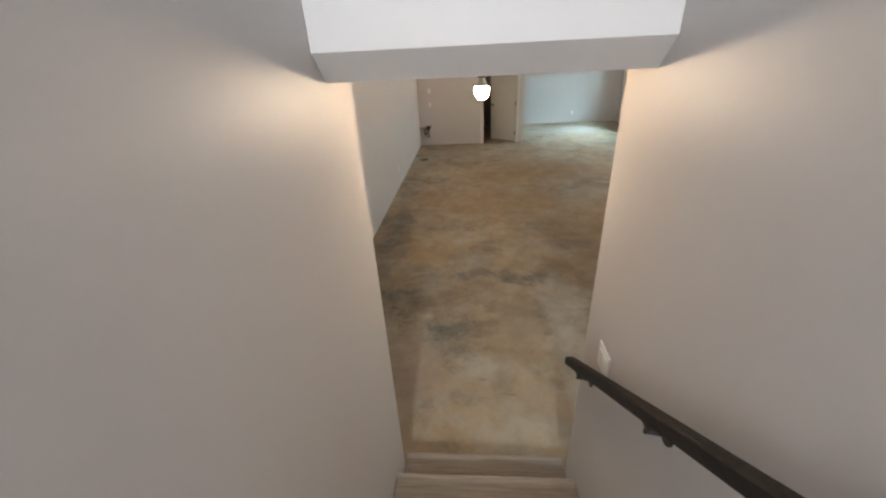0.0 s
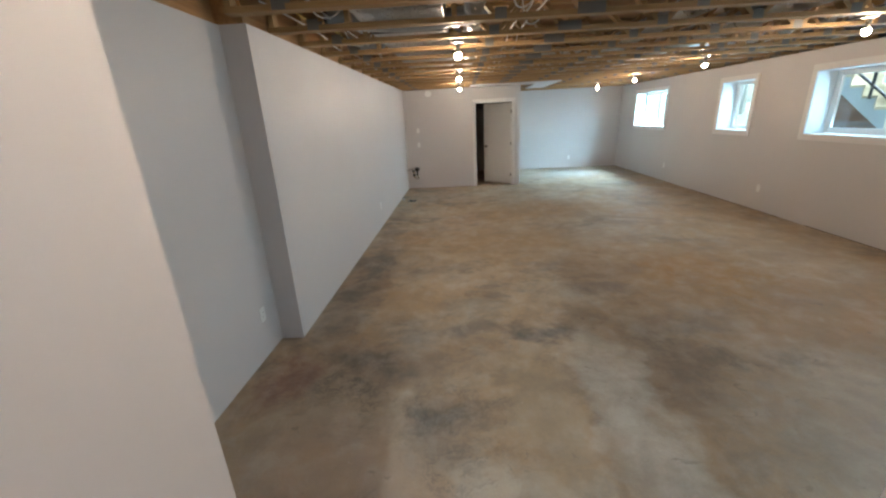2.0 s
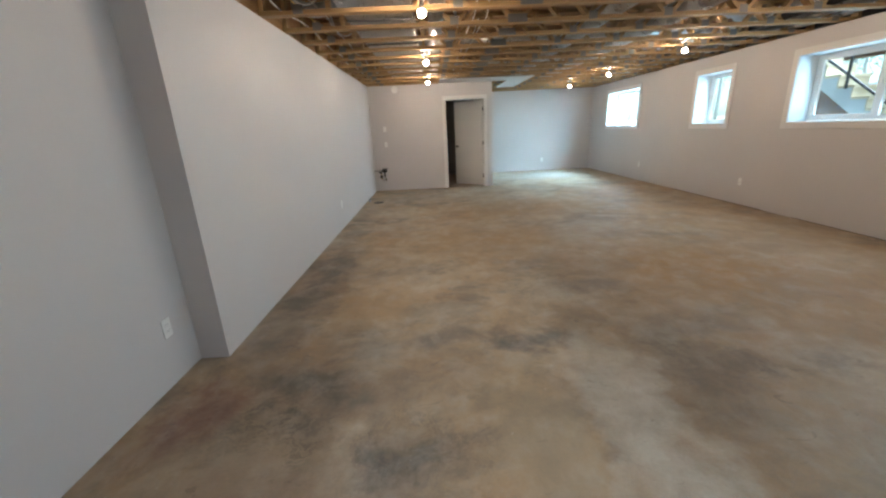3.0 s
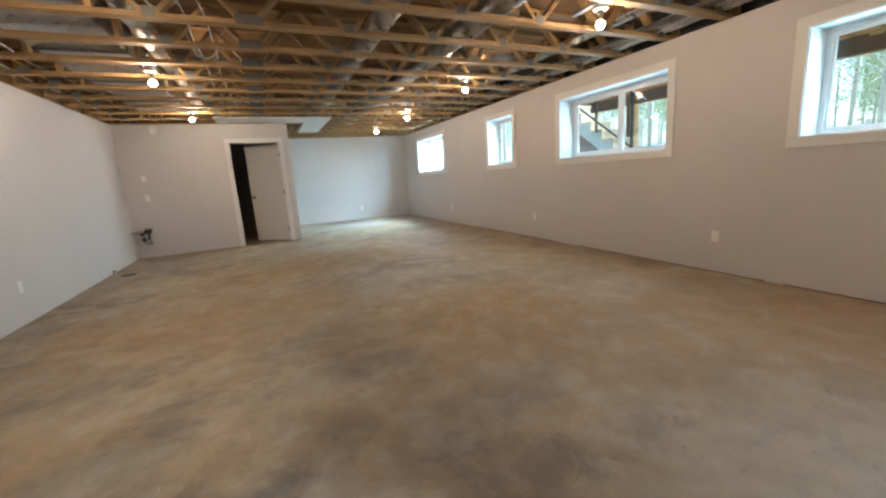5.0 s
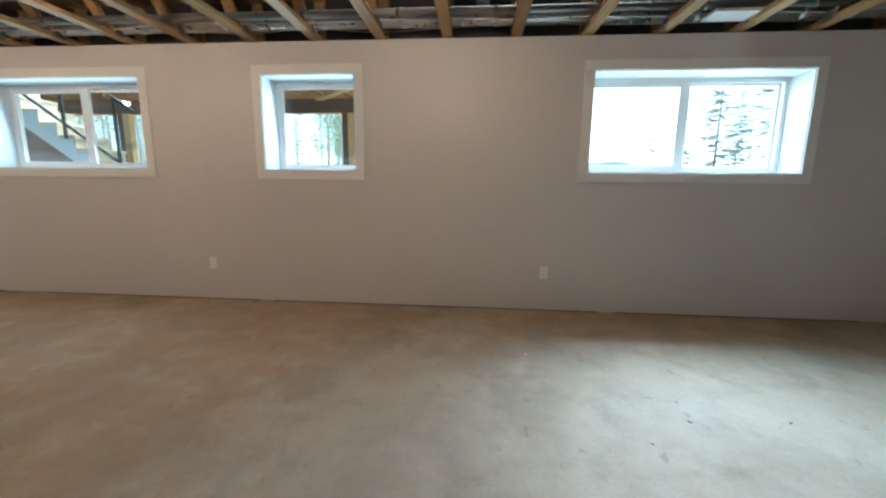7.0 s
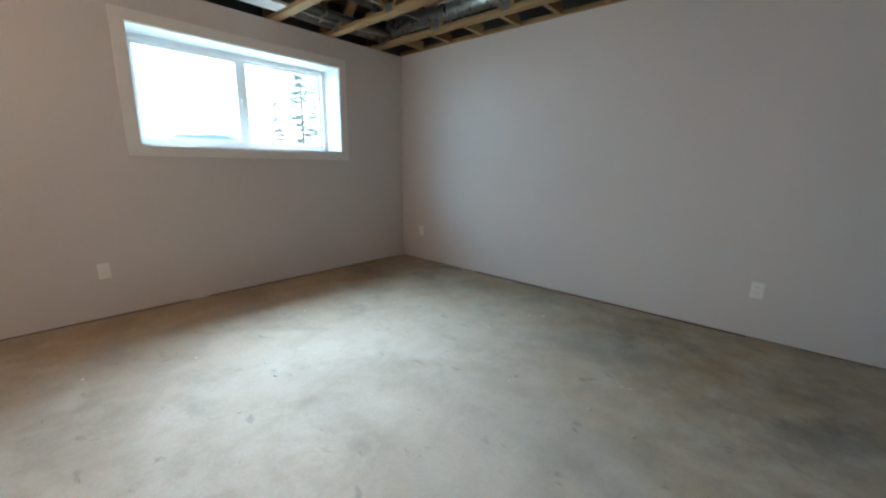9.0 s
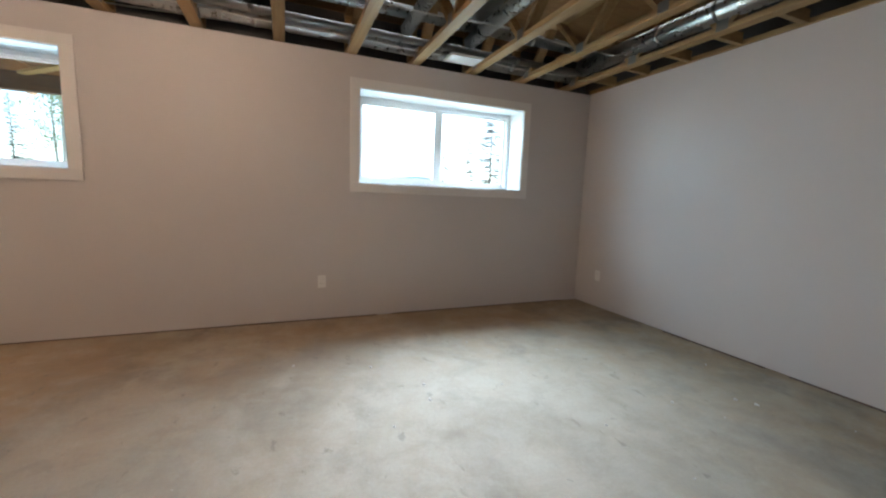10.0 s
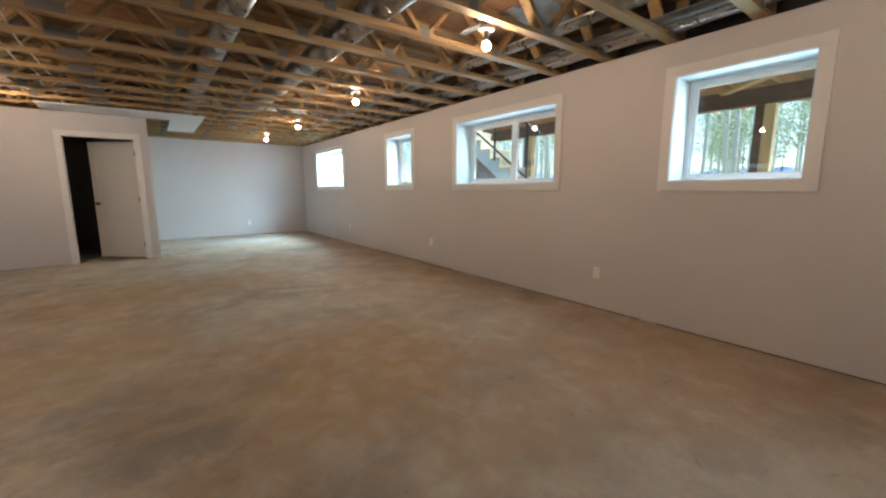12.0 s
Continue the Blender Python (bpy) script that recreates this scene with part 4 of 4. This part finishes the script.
duct("branch_duct", (1.5, 2.40, 2.64), (4.88, 2.40, 2.60), 0.055, "galvanised branch duct crossing the bay", M_GALV, group="branch ducts")
duct("branch_duct", (3.3, 1.08, 2.65), (4.88, 1.08, 2.61), 0.055, "short galvanised branch duct in the truss bay", M_GALV, group="branch ducts")
duct("branch_duct", (1.5, 0.47, 2.65), (4.88, 0.47, 2.61), 0.060, "galvanised branch duct crossing the bay", M_GALV, group="branch ducts")

trunk = thing("trunk_duct", "long rectangular galvanised trunk duct through the truss chase", "duct", (-0.42, 7.0, 2.48))
for i in range(6):
    a = 3.9 + i * 1.16
    part("section", bx(-0.66, 0.00, a, a + 1.15, 2.50, 2.74, bevel=0.004), M_GALV, trunk)
    part("drive_cleat", bx(-0.67, 0.01, a + 1.13, a + 1.17, 2.49, 2.75), M_PLATE, trunk)


def flex(at, to, r, label):
    """A ribbed flexible duct."""
    f = thing("flex_duct", label, "duct", at, "flexible ducts")
    a, b = Vector(at), Vector(to)
    bm = bmesh.new()
    n = int((b - a).length / 0.03)
    prev = None
    u = (b - a).normalized()
    p = u.orthogonal().normalized()
    q = u.cross(p)
    for i in range(2 * n + 1):
        c = a + (b - a) * i / (2 * n) - Vector((0, 0, 0.05 * math.sin(math.pi * i / (2 * n))))
        rr = r + (0.005 if i % 2 else 0)
        ring = [bm.verts.new(c + rr * (math.cos(k * math.pi / 8) * p + math.sin(k * math.pi / 8) * q)) for k in range(16)]
        if prev:
            for k in range(16):
                bm.faces.new((prev[k], prev[(k + 1) % 16], ring[(k + 1) % 16], ring[k])).smooth = True
        prev = ring
    part("hose", bm, M_FLEX, f)
    part("clamp", rod(bmesh.new(), a - u * 0.012, a + u * 0.012, r + 0.008, n=16), M_PLATE, f)


flex((-0.95, 4.72, 2.56), (0.35, 4.80, 2.56), 0.07, "grey ribbed flexible duct between trusses")
flex((-1.1, 5.92, 2.58), (-0.70, 5.90, 2.58), 0.06, "grey ribbed flexible duct beside the trunk duct")
flex((4.3, 3.58, 2.60), (3.2, 3.60, 2.64), 0.06, "grey ribbed flexible duct between trusses")

tagged(part("foam_board", bx(4.80, 5.00, 0.30, 0.68, 2.45, 2.475, bevel=0.004), M_PLASTIC), "small white foam board laid on the truss chords", "foam board")

# loose plastic sheet stapled in the bays against the outer wall
for k in [k for k in range(0, 25) if k % 4 == 2]:
    y = -0.56 + 0.5895 * k
    bm = bmesh.new()
    rnd = random.Random(k)
    cols = []
    for i in range(10):
        t = i / 9
        cols.append([bm.verts.new((4.25 + 0.40 * t, y - 0.215 + 0.43 * j / 5, 2.785 - 0.10 * t ** 2 + rnd.uniform(-0.022, 0.022))) for j in range(6)])
    for p, q in zip(cols, cols[1:]):
        for j in range(5):
            bm.faces.new((p[j], p[j + 1], q[j + 1], q[j])).smooth = True
    bmesh.ops.solidify(bm, geom=bm.faces[:], thickness=0.002)
    tagged(part("plastic_sheet", bm, M_FOIL), "crinkled shiny vapour barrier tucked between truss ends", "sheet", "vapour barrier sheets")


def cable(points, r, material, label, name="cable"):
    c = bpy.data.curves.new(name, "CURVE")
    c.dimensions, c.bevel_depth, c.bevel_resolution = "3D", r, 2
    s = c.splines.new("BEZIER")
    s.bezier_points.add(len(points) - 1)
    for bp, p in zip(s.bezier_points, points):
        bp.co = p
        bp.handle_left_type = bp.handle_right_type = "AUTO"
    tmp = new("tmp", c)
    me = bpy.data.meshes.new_from_object(tmp.evaluated_get(bpy.context.evaluated_depsgraph_get()))
    bpy.data.objects.remove(tmp)
    me.materials.clear()
    me.materials.append(material)
    for pl in me.polygons:
        pl.use_smooth = True
    return tagged(new(name, me), label, "cable", "loose cables")


rc = random.Random(5)
for i, x in enumerate((-1.13, -1.02, -0.90, 0.62, 0.74, 4.36, 4.92, 5.16)):
    pts = []
    y = 3.9 if x < 4 else -0.8
    while y < (11.0 if x < 4 else 13.8):
        pts.append((x + rc.uniform(-0.03, 0.03), y, 2.475 + 0.03 * (i % 3) + rc.uniform(-0.006, 0.03)))
        y += 0.59
    cable(pts, 0.006, M_CABLE if i != 1 else M_YCABLE, "slack white electrical cable strung through the trusses" if i != 1 else "slack yellow electrical cable strung through the trusses")
for x, y in ((-1.0, 4.4), (-0.85, 5.0), (-1.05, 5.6), (0.45, 4.45), (0.62, 5.05), (0.35, 6.2), (-0.95, 6.8), (0.5, 7.4), (2.75, 5.0), (1.5, 4.2), (4.1, 3.6)):
    cable([(x, y - 0.2, 2.814), (x + 0.05, y - 0.1, 2.56), (x + 0.10, y, 2.50), (x + 0.2, y + 0.08, 2.54), (x + 0.34, y + 0.12, 2.814)], 0.006, M_CABLE, "loop of white cable hanging between trusses")

# drywall boards already up on the ceiling by the utility room
structure("ceiling_board", bx(1.92, 2.38, 10.62, 12.9, TOP - 0.012, TOP + 0.004), M_DRYBACK, "pale drywall board fixed under the trusses", "ceiling")
structure("ceiling_board_strip", bx(0.35, 1.918, 10.62, 11.30, TOP - 0.012, TOP + 0.004), M_DRYBACK, "pale drywall strip fixed under the trusses", "ceiling")


# ---- bare bulb lamps ----
def bulb_lamp(x, y, z, watts=BULB_WATTS):
    """Porcelain lampholder on a round box, with one lit bulb centred at z."""
    l = thing("ceiling_lamp", "bare lit bulb in a white porcelain lampholder", "lamp", (x, y, z), "bare bulb lamps")
    part("junction_box", lathe(bmesh.new(), [(0.052, 0.125), (0.052, 0.165)], (x, y, z), "z", 20), M_GALV, l)
    part("lampholder", lathe(bmesh.new(), [(0.018, 0.052), (0.020, 0.060), (0.022, 0.085), (0.024, 0.100)], (x, y, z), "z", 24), M_SOCKET, l, "dull grey socket")
    part("flange", lathe(bmesh.new(), [(0.024, 0.100), (0.050, 0.104), (0.062, 0.112), (0.062, 0.124)], (x, y, z), "z", 28), M_SOCKETF, l)
    prof = [(0.004, -0.036), (0.016, -0.033), (0.026, -0.022), (0.031, -0.004), (0.030, 0.010), (0.027, 0.018)]
    part("bulb_base", lathe(bmesh.new(), [(0.0265, 0.018), (0.020, 0.034), (0.015, 0.046), (0.014, 0.053)], (x, y, z), "z", 24), M_SOCKETF, l, "pale plastic bulb base")
    part("bulb", lathe(bmesh.new(), prof, (x, y, z), "z", 24), M_BULB, l, "glowing warm white bulb")
    part("mount_bar", bx(x - 0.03, x + 0.03, y - 0.30, y + 0.30, z + 0.166, z + 0.178), M_PLATE, l)
    d = bpy.data.lights.new("bulb_light", "POINT")
    d.energy, d.color, d.shadow_soft_size = watts, BULB_COLOUR, 0.04
    new("bulb_light", d).location = (x, y, z - 0.005)


for x, y, z in ((0.20, 1.95, 2.255), (0.10, 5.25, 2.305), (0.10, 7.68, 2.305), (0.10, 10.13, 2.305),
                (3.70, 2.75, 2.305), (3.70, 5.19, 2.305), (3.71, 7.60, 2.305), (3.74, 10.10, 2.305), (3.70, 12.30, 2.305)):
    bulb_lamp(x, y, z, 7.0 if y < 2 else 5.5 if y > 12 else BULB_WATTS)


# ---- outside ----
GROUND = 1.08
bm = bmesh.new()
xs, yv = (-900, -4.3, OUT_X + 0.02, 900), (-900, -4.5, 14.9, 900)
gv = [[bm.verts.new((x, y, GROUND)) for x in xs] for y in yv]
for j in range(3):
    for i in range(3):
        if (i, j) != (1, 1):
            bm.faces.new((gv[j][i], gv[j][i + 1], gv[j + 1][i + 1], gv[j + 1][i]))
structure("ground", bm, M_GRASS, "pale dry spring grass round the house", "ground")

bm = bmesh.new()
top, low = [], []
for i in range(61):
    a = radians(-50 + i * 1.6)
    deg = -50 + i * 1.6
    h = 27 + 12 * math.exp(-((deg + 17.5) / 5.0) ** 2) + 4 * noise.noise((i * 0.41, 1.3, 0)) + 3 * noise.noise((i * 0.83, 4.1, 0))
    low.append(bm.verts.new((700 * math.cos(a), 700 * math.sin(a), -5)))
    top.append(bm.verts.new((760 * math.cos(a), 760 * math.sin(a), h * 1.1)))
back = [bm.verts.new((v.co.x * 1.1, v.co.y * 1.1, -5)) for v in top]
for i in range(60):
    bm.faces.new((low[i], low[i + 1], top[i + 1], top[i]))
    bm.faces.new((top[i], top[i + 1], back[i + 1], back[i]))
tagged(part("backdrop_hills", bm, M_HILL), "low blue wooded hills on the horizon", "hills", kind="structure")

# deck over the middle windows
deck = thing("deck", "weathered timber deck on posts outside the windows", "deck", (8.0, 6.0, GROUND))
DY0, DY1 = 2.75, 11.1
y = DY0
while y < DY1:
    opening = 6.9 < y < 9.2
    if opening:
        part("joist", bx(7.67, 9.6, y - 0.019, y + 0.019, 2.517, 2.70), M_DECK, deck)
    part("joist", bx(OUT_X + 0.03, 6.38 if opening else 9.6, y - 0.019, y + 0.019, 2.517, 2.70), M_DECK, deck)
    y += 0.41
x = OUT_X + 0.05
while x < 9.6:
    for ya, yb in (((DY0 - 0.1, 6.9), (9.2, DY1 + 0.1)) if 6.3 < x < 7.65 else ((DY0 - 0.1, DY1 + 0.1),)):
        part("deck_board", bx(x, x + 0.135, ya, yb, 2.702, 2.73), M_DECKB, deck)
    x += 0.142
part("beam", bx(7.94, 8.08, DY0, DY1, 2.30, 2.515), M_DECKB, deck, "dark built-up deck beam")
part("ledger", bx(OUT_X + 0.002, OUT_X + 0.028, DY0, DY1, 2.517, 2.70), M_DECKB, deck)
for y in (4.50, 8.45, 10.9):
    part("post", bx(7.95, 8.07, y - 0.08, y + 0.035, GROUND, 2.299, bevel=0.006), M_POST, deck, "yellow pine post")
    part("post_ply", bx(7.96, 8.06, y + 0.037, y + 0.13, GROUND, 2.299, bevel=0.004), M_DECKB, deck, "dark brown ply on the post")
part("brace", plank(bmesh.new(), (7.93, 5.0, 2.496), (6.3, 3.35, 2.496), 0.10, 0.036), M_POST, deck, "pale diagonal board under the joists")

# stair from the deck down to the ground: cut stringer, closed pale risers, guard on the house side
ext = thing("deck_stairs", "blue-grey painted deck stairs with pale steps and black metal guard", "stairs", (6.5, 8, GROUND))
SX0, SX1, R2, T2 = 6.50, 6.98, 0.172, 0.247
n0y, n0z = 8.074, 1.94
sl = R2 / T2
nose = [(n0y - T2 * k, n0z - R2 * k) for k in range(-6, 8)]
nose = [(y, z) for y, z in nose if GROUND + 0.1 < z < 2.72]
bm = bmesh.new()
for y, z in nose:
    part("step", bx(SX0 - 0.015, SX1, y - 0.02, y + T2 - 0.004, z - 0.036, z, bevel=0.003), M_STEP, ext)
    part("riser", bx(SX0 - 0.004, SX1, y + 0.002, y + 0.020, z - R2 + 0.001, z - 0.037), M_STEP, ext)
    q = []
    for xx in (SX0, SX0 + 0.04):
        q.append([bm.verts.new((xx, yy, zz)) for yy, zz in ((y + 0.021, z - 0.037), (y + 0.021 + T2, z - 0.037),
                                                             (y + 0.021 + T2, n0z + (y + T2 - n0y) * sl - 0.38), (y + 0.021, n0z + (y - n0y) * sl - 0.38))])
    for i in range(4):
        bm.faces.new((q[0][i], q[0][(i + 1) % 4], q[1][(i + 1) % 4], q[1][i]))
    bm.faces.new(q[0]), bm.faces.new(q[1][::-1])
part("stringer", bm, M_STRINGER, ext, "blue-grey painted cut stringer")
ya, yb = nose[-1][0] - 0.15, nose[0][0] + 0.2
cx = SX0 - 0.03
for dz in (0.08, 0.92):
    part("guard_rail", plank(bmesh.new(), (cx, ya, n0z + (ya - n0y) * sl + dz), (cx, yb, n0z + (yb - n0y) * sl + dz), 0.034, 0.024, (0, 0, 1)), M_IRON, ext, "black metal guard rail")
for k in (-2, 1, 4):
    yy = n0y - k * T2 + 0.10
    zz = n0z + (yy - n0y) * sl
    part("guard_post", bx(cx - 0.015, cx + 0.015, yy - 0.015, yy + 0.015, zz - 0.12, zz + 0.94), M_IRON, ext, "black metal guard post")

# dark boards closing the space under the stairs
z = GROUND
while z < 2.3:
    ys0 = n0y + (z + 0.09 + 0.40 - n0z) / sl
    if ys0 < nose[0][0] + 0.1:
        part("skirt_board", bx(SX0 + 0.05, SX0 + 0.07, ys0 - 0.12, nose[0][0] + 0.2, z, z + 0.094), M_DECKB, ext, "dark brown skirting board")
    z += 0.096


def spruce(seed, height, label):
    """A spruce: a tapered trunk, drooping boughs in whorls, each bough a chain of needle tufts."""
    r = random.Random(seed)
    t = thing("spruce_tree", label, "tree", (0, 0, 0), "spruce trees")
    part("trunk", rod(bmesh.new(), (0, 0, 0), (0, 0, height), height * 0.009, 0.008, 8), M_BARK, t)
    vs, fs = [], []
    z = height * 0.06
    while z < height * 0.985:
        reach = (1 - z / height) ** 0.8 * height * 0.19 + 0.12
        for b in range(r.randint(4, 5)):
            a = r.uniform(0, 2 * math.pi)
            ln = reach * r.uniform(0.55, 1.15)
            droop = r.uniform(0.10, 0.32)
            steps = max(3, int(ln / 0.14))
            for s in range(1, steps + 1):
                f = s / steps
                px, py = math.cos(a) * ln * f, math.sin(a) * ln * f
                pz = z - droop * ln * f + 0.18 * ln * f * f
                for _ in range(3):
                    w, h = r.uniform(0.14, 0.34) * (1.2 - 0.6 * f) * min(1.0, 0.35 + 0.7 * reach), r.uniform(0.03, 0.09) * min(1.0, 0.4 + 0.6 * reach)
                    aa = a + r.uniform(-1.2, 1.2)
                    dx, dy = math.cos(aa) * w, math.sin(aa) * w
                    o = len(vs)
                    vs += [(px - dx * 0.3, py - dy * 0.3, pz + 0.01), (px + dx, py + dy, pz - r.uniform(0.0, 0.06)),
                           (px + dx * 0.4 - dy * 0.35, py + dy * 0.4 + dx * 0.35, pz - h), (px + dx * 0.4 + dy * 0.35, py + dy * 0.4 - dx * 0.35, pz - h * 0.4)]
                    fs += [(o, o + 1, o + 2), (o, o + 3, o + 1), (o, o + 2, o + 3)]
        z += r.uniform(0.15, 0.36) * (0.5 + 0.6 * (1 - z / height)) * height / 9
    me = bpy.data.meshes.new("crown")
    me.from_pydata(vs, [], fs)
    me.materials.append(M_SPRUCE)
    c = new("crown", me)
    c.parent = t
    return t


def broadleaf(seed, height, label):
    """A slim pale-barked tree with forked limbs and scattered small leaves."""
    r = random.Random(seed)
    t = thing("birch_tree", label, "tree", (0, 0, 0), "birch trees")
    bm = rod(bmesh.new(), (0, 0, 0), (0.1, 0.05, height * 0.55), height * 0.011, height * 0.007, 8)
    rod(bm, (0.1, 0.05, height * 0.55), (0.0, 0.15, height), height * 0.007, 0.008, 7)
    part("trunk", bm, M_BIRCH, t)
    bm = bmesh.new()
    vs, fs = [], []
    for i in range(26):
        z = height * r.uniform(0.22, 0.95)
        a = r.uniform(0, 2 * math.pi)
        ln = height * 0.17 * (1.15 - z / height) + 0.25
        e = Vector((math.cos(a) * ln, math.sin(a) * ln, z + ln * r.uniform(0.3, 0.9)))
        rod(bm, (0.05, 0.05, z), e, 0.02, 0.005, 5)
        for _ in range(70):
            f = r.uniform(0.35, 1.12)
            p = Vector((0.05, 0.05, z)).lerp(e, f) + Vector((r.gauss(0, 0.2), r.gauss(0, 0.2), r.gauss(0, 0.2)))
            n1 = Vector((r.uniform(-1, 1), r.uniform(-1, 1), r.uniform(-1, 1))).normalized() * r.uniform(0.03, 0.06)
            n2 = n1.orthogonal().normalized() * r.uniform(0.025, 0.045)
            o = len(vs)
            vs += [tuple(p - n1), tuple(p + n2), tuple(p + n1), tuple(p - n2)]
            fs.append((o, o + 1, o + 2, o + 3))
    part("limbs", bm, M_BIRCH, t)
    me = bpy.data.meshes.new("crown")
    me.from_pydata(vs, [], fs)
    me.materials.append(M_LEAF)
    c = new("crown", me)
    c.parent = t
    return t


def polar(deg, d):
    """A place on the ground, d metres out from the middle of the room on a bearing from the x axis."""
    return Vector((1.5 + d * math.cos(radians(deg)), 2.4 + d * math.sin(radians(deg)), GROUND - 0.05))


S1 = spruce(1, 9.0, "tall dark green spruce with sparse drooping boughs")
S2 = spruce(2, 6.0, "slim young spruce with a pointed top")
S3 = spruce(3, 11.0, "tall ragged spruce with bare lower trunk")
B1 = broadleaf(4, 9.0, "slim pale-barked birch with light spring leaves")
B2 = broadleaf(5, 7.0, "young birch with fresh green leaves")
S1.matrix_basis = Matrix.Translation(polar(-29.5, 26))
S2.matrix_basis = Matrix.Translation(polar(-22.6, 40))
S3.matrix_basis = Matrix.Translation(polar(-34.5, 24))
B1.matrix_basis = Matrix.Translation(polar(31, 14))
B2.matrix_basis = Matrix.Translation(polar(40, 13))
rt = random.Random(11)
PLACES = [(S2, -26.0, 34), (S2, -31.5, 30), (S1, -37, 25), (S3, -40, 28), (S2, -9.5, 46), (S2, -11.5, 60)]
for src, a, d in PLACES:
    copy_thing(src, Matrix.Translation(polar(a, d)) @ pose(0, 0, 0, 0, 0, rt.uniform(0, 360)))
for src, a, d in ((S2, 19.5, 52), (S1, 25.0, 58), (S2, 29.5, 49), (S3, 33.0, 60), (S1, 13.0, 62), (S2, 9.5, 55)):
    copy_thing(src, Matrix.Translation(polar(a, d)) @ pose(0, 0, 0, 0, 0, rt.uniform(0, 360)))
for i in range(44):
    copy_thing(rt.choice((B1, B2)), Matrix.Translation(polar(rt.uniform(7, 52), rt.uniform(17, 44))) @ pose(0, 0, 0, 0, 0, rt.uniform(0, 360)))
for i in range(24):
    at = (rt.uniform(12.5, 34), rt.uniform(10, 48), GROUND - 0.05)
    src = rt.choice((B1, B1, B1, B2, B2, B2))
    copy_thing(src, Matrix.Translation(at) @ pose(0, 0, 0, 0, 0, rt.uniform(0, 360)))
for i in range(9):
    copy_thing(rt.choice((S2, B1, B2, B1)), Matrix.Translation(polar(rt.uniform(13, 24), rt.uniform(20, 42))) @ pose(0, 0, 0, 0, 0, rt.uniform(0, 360)))
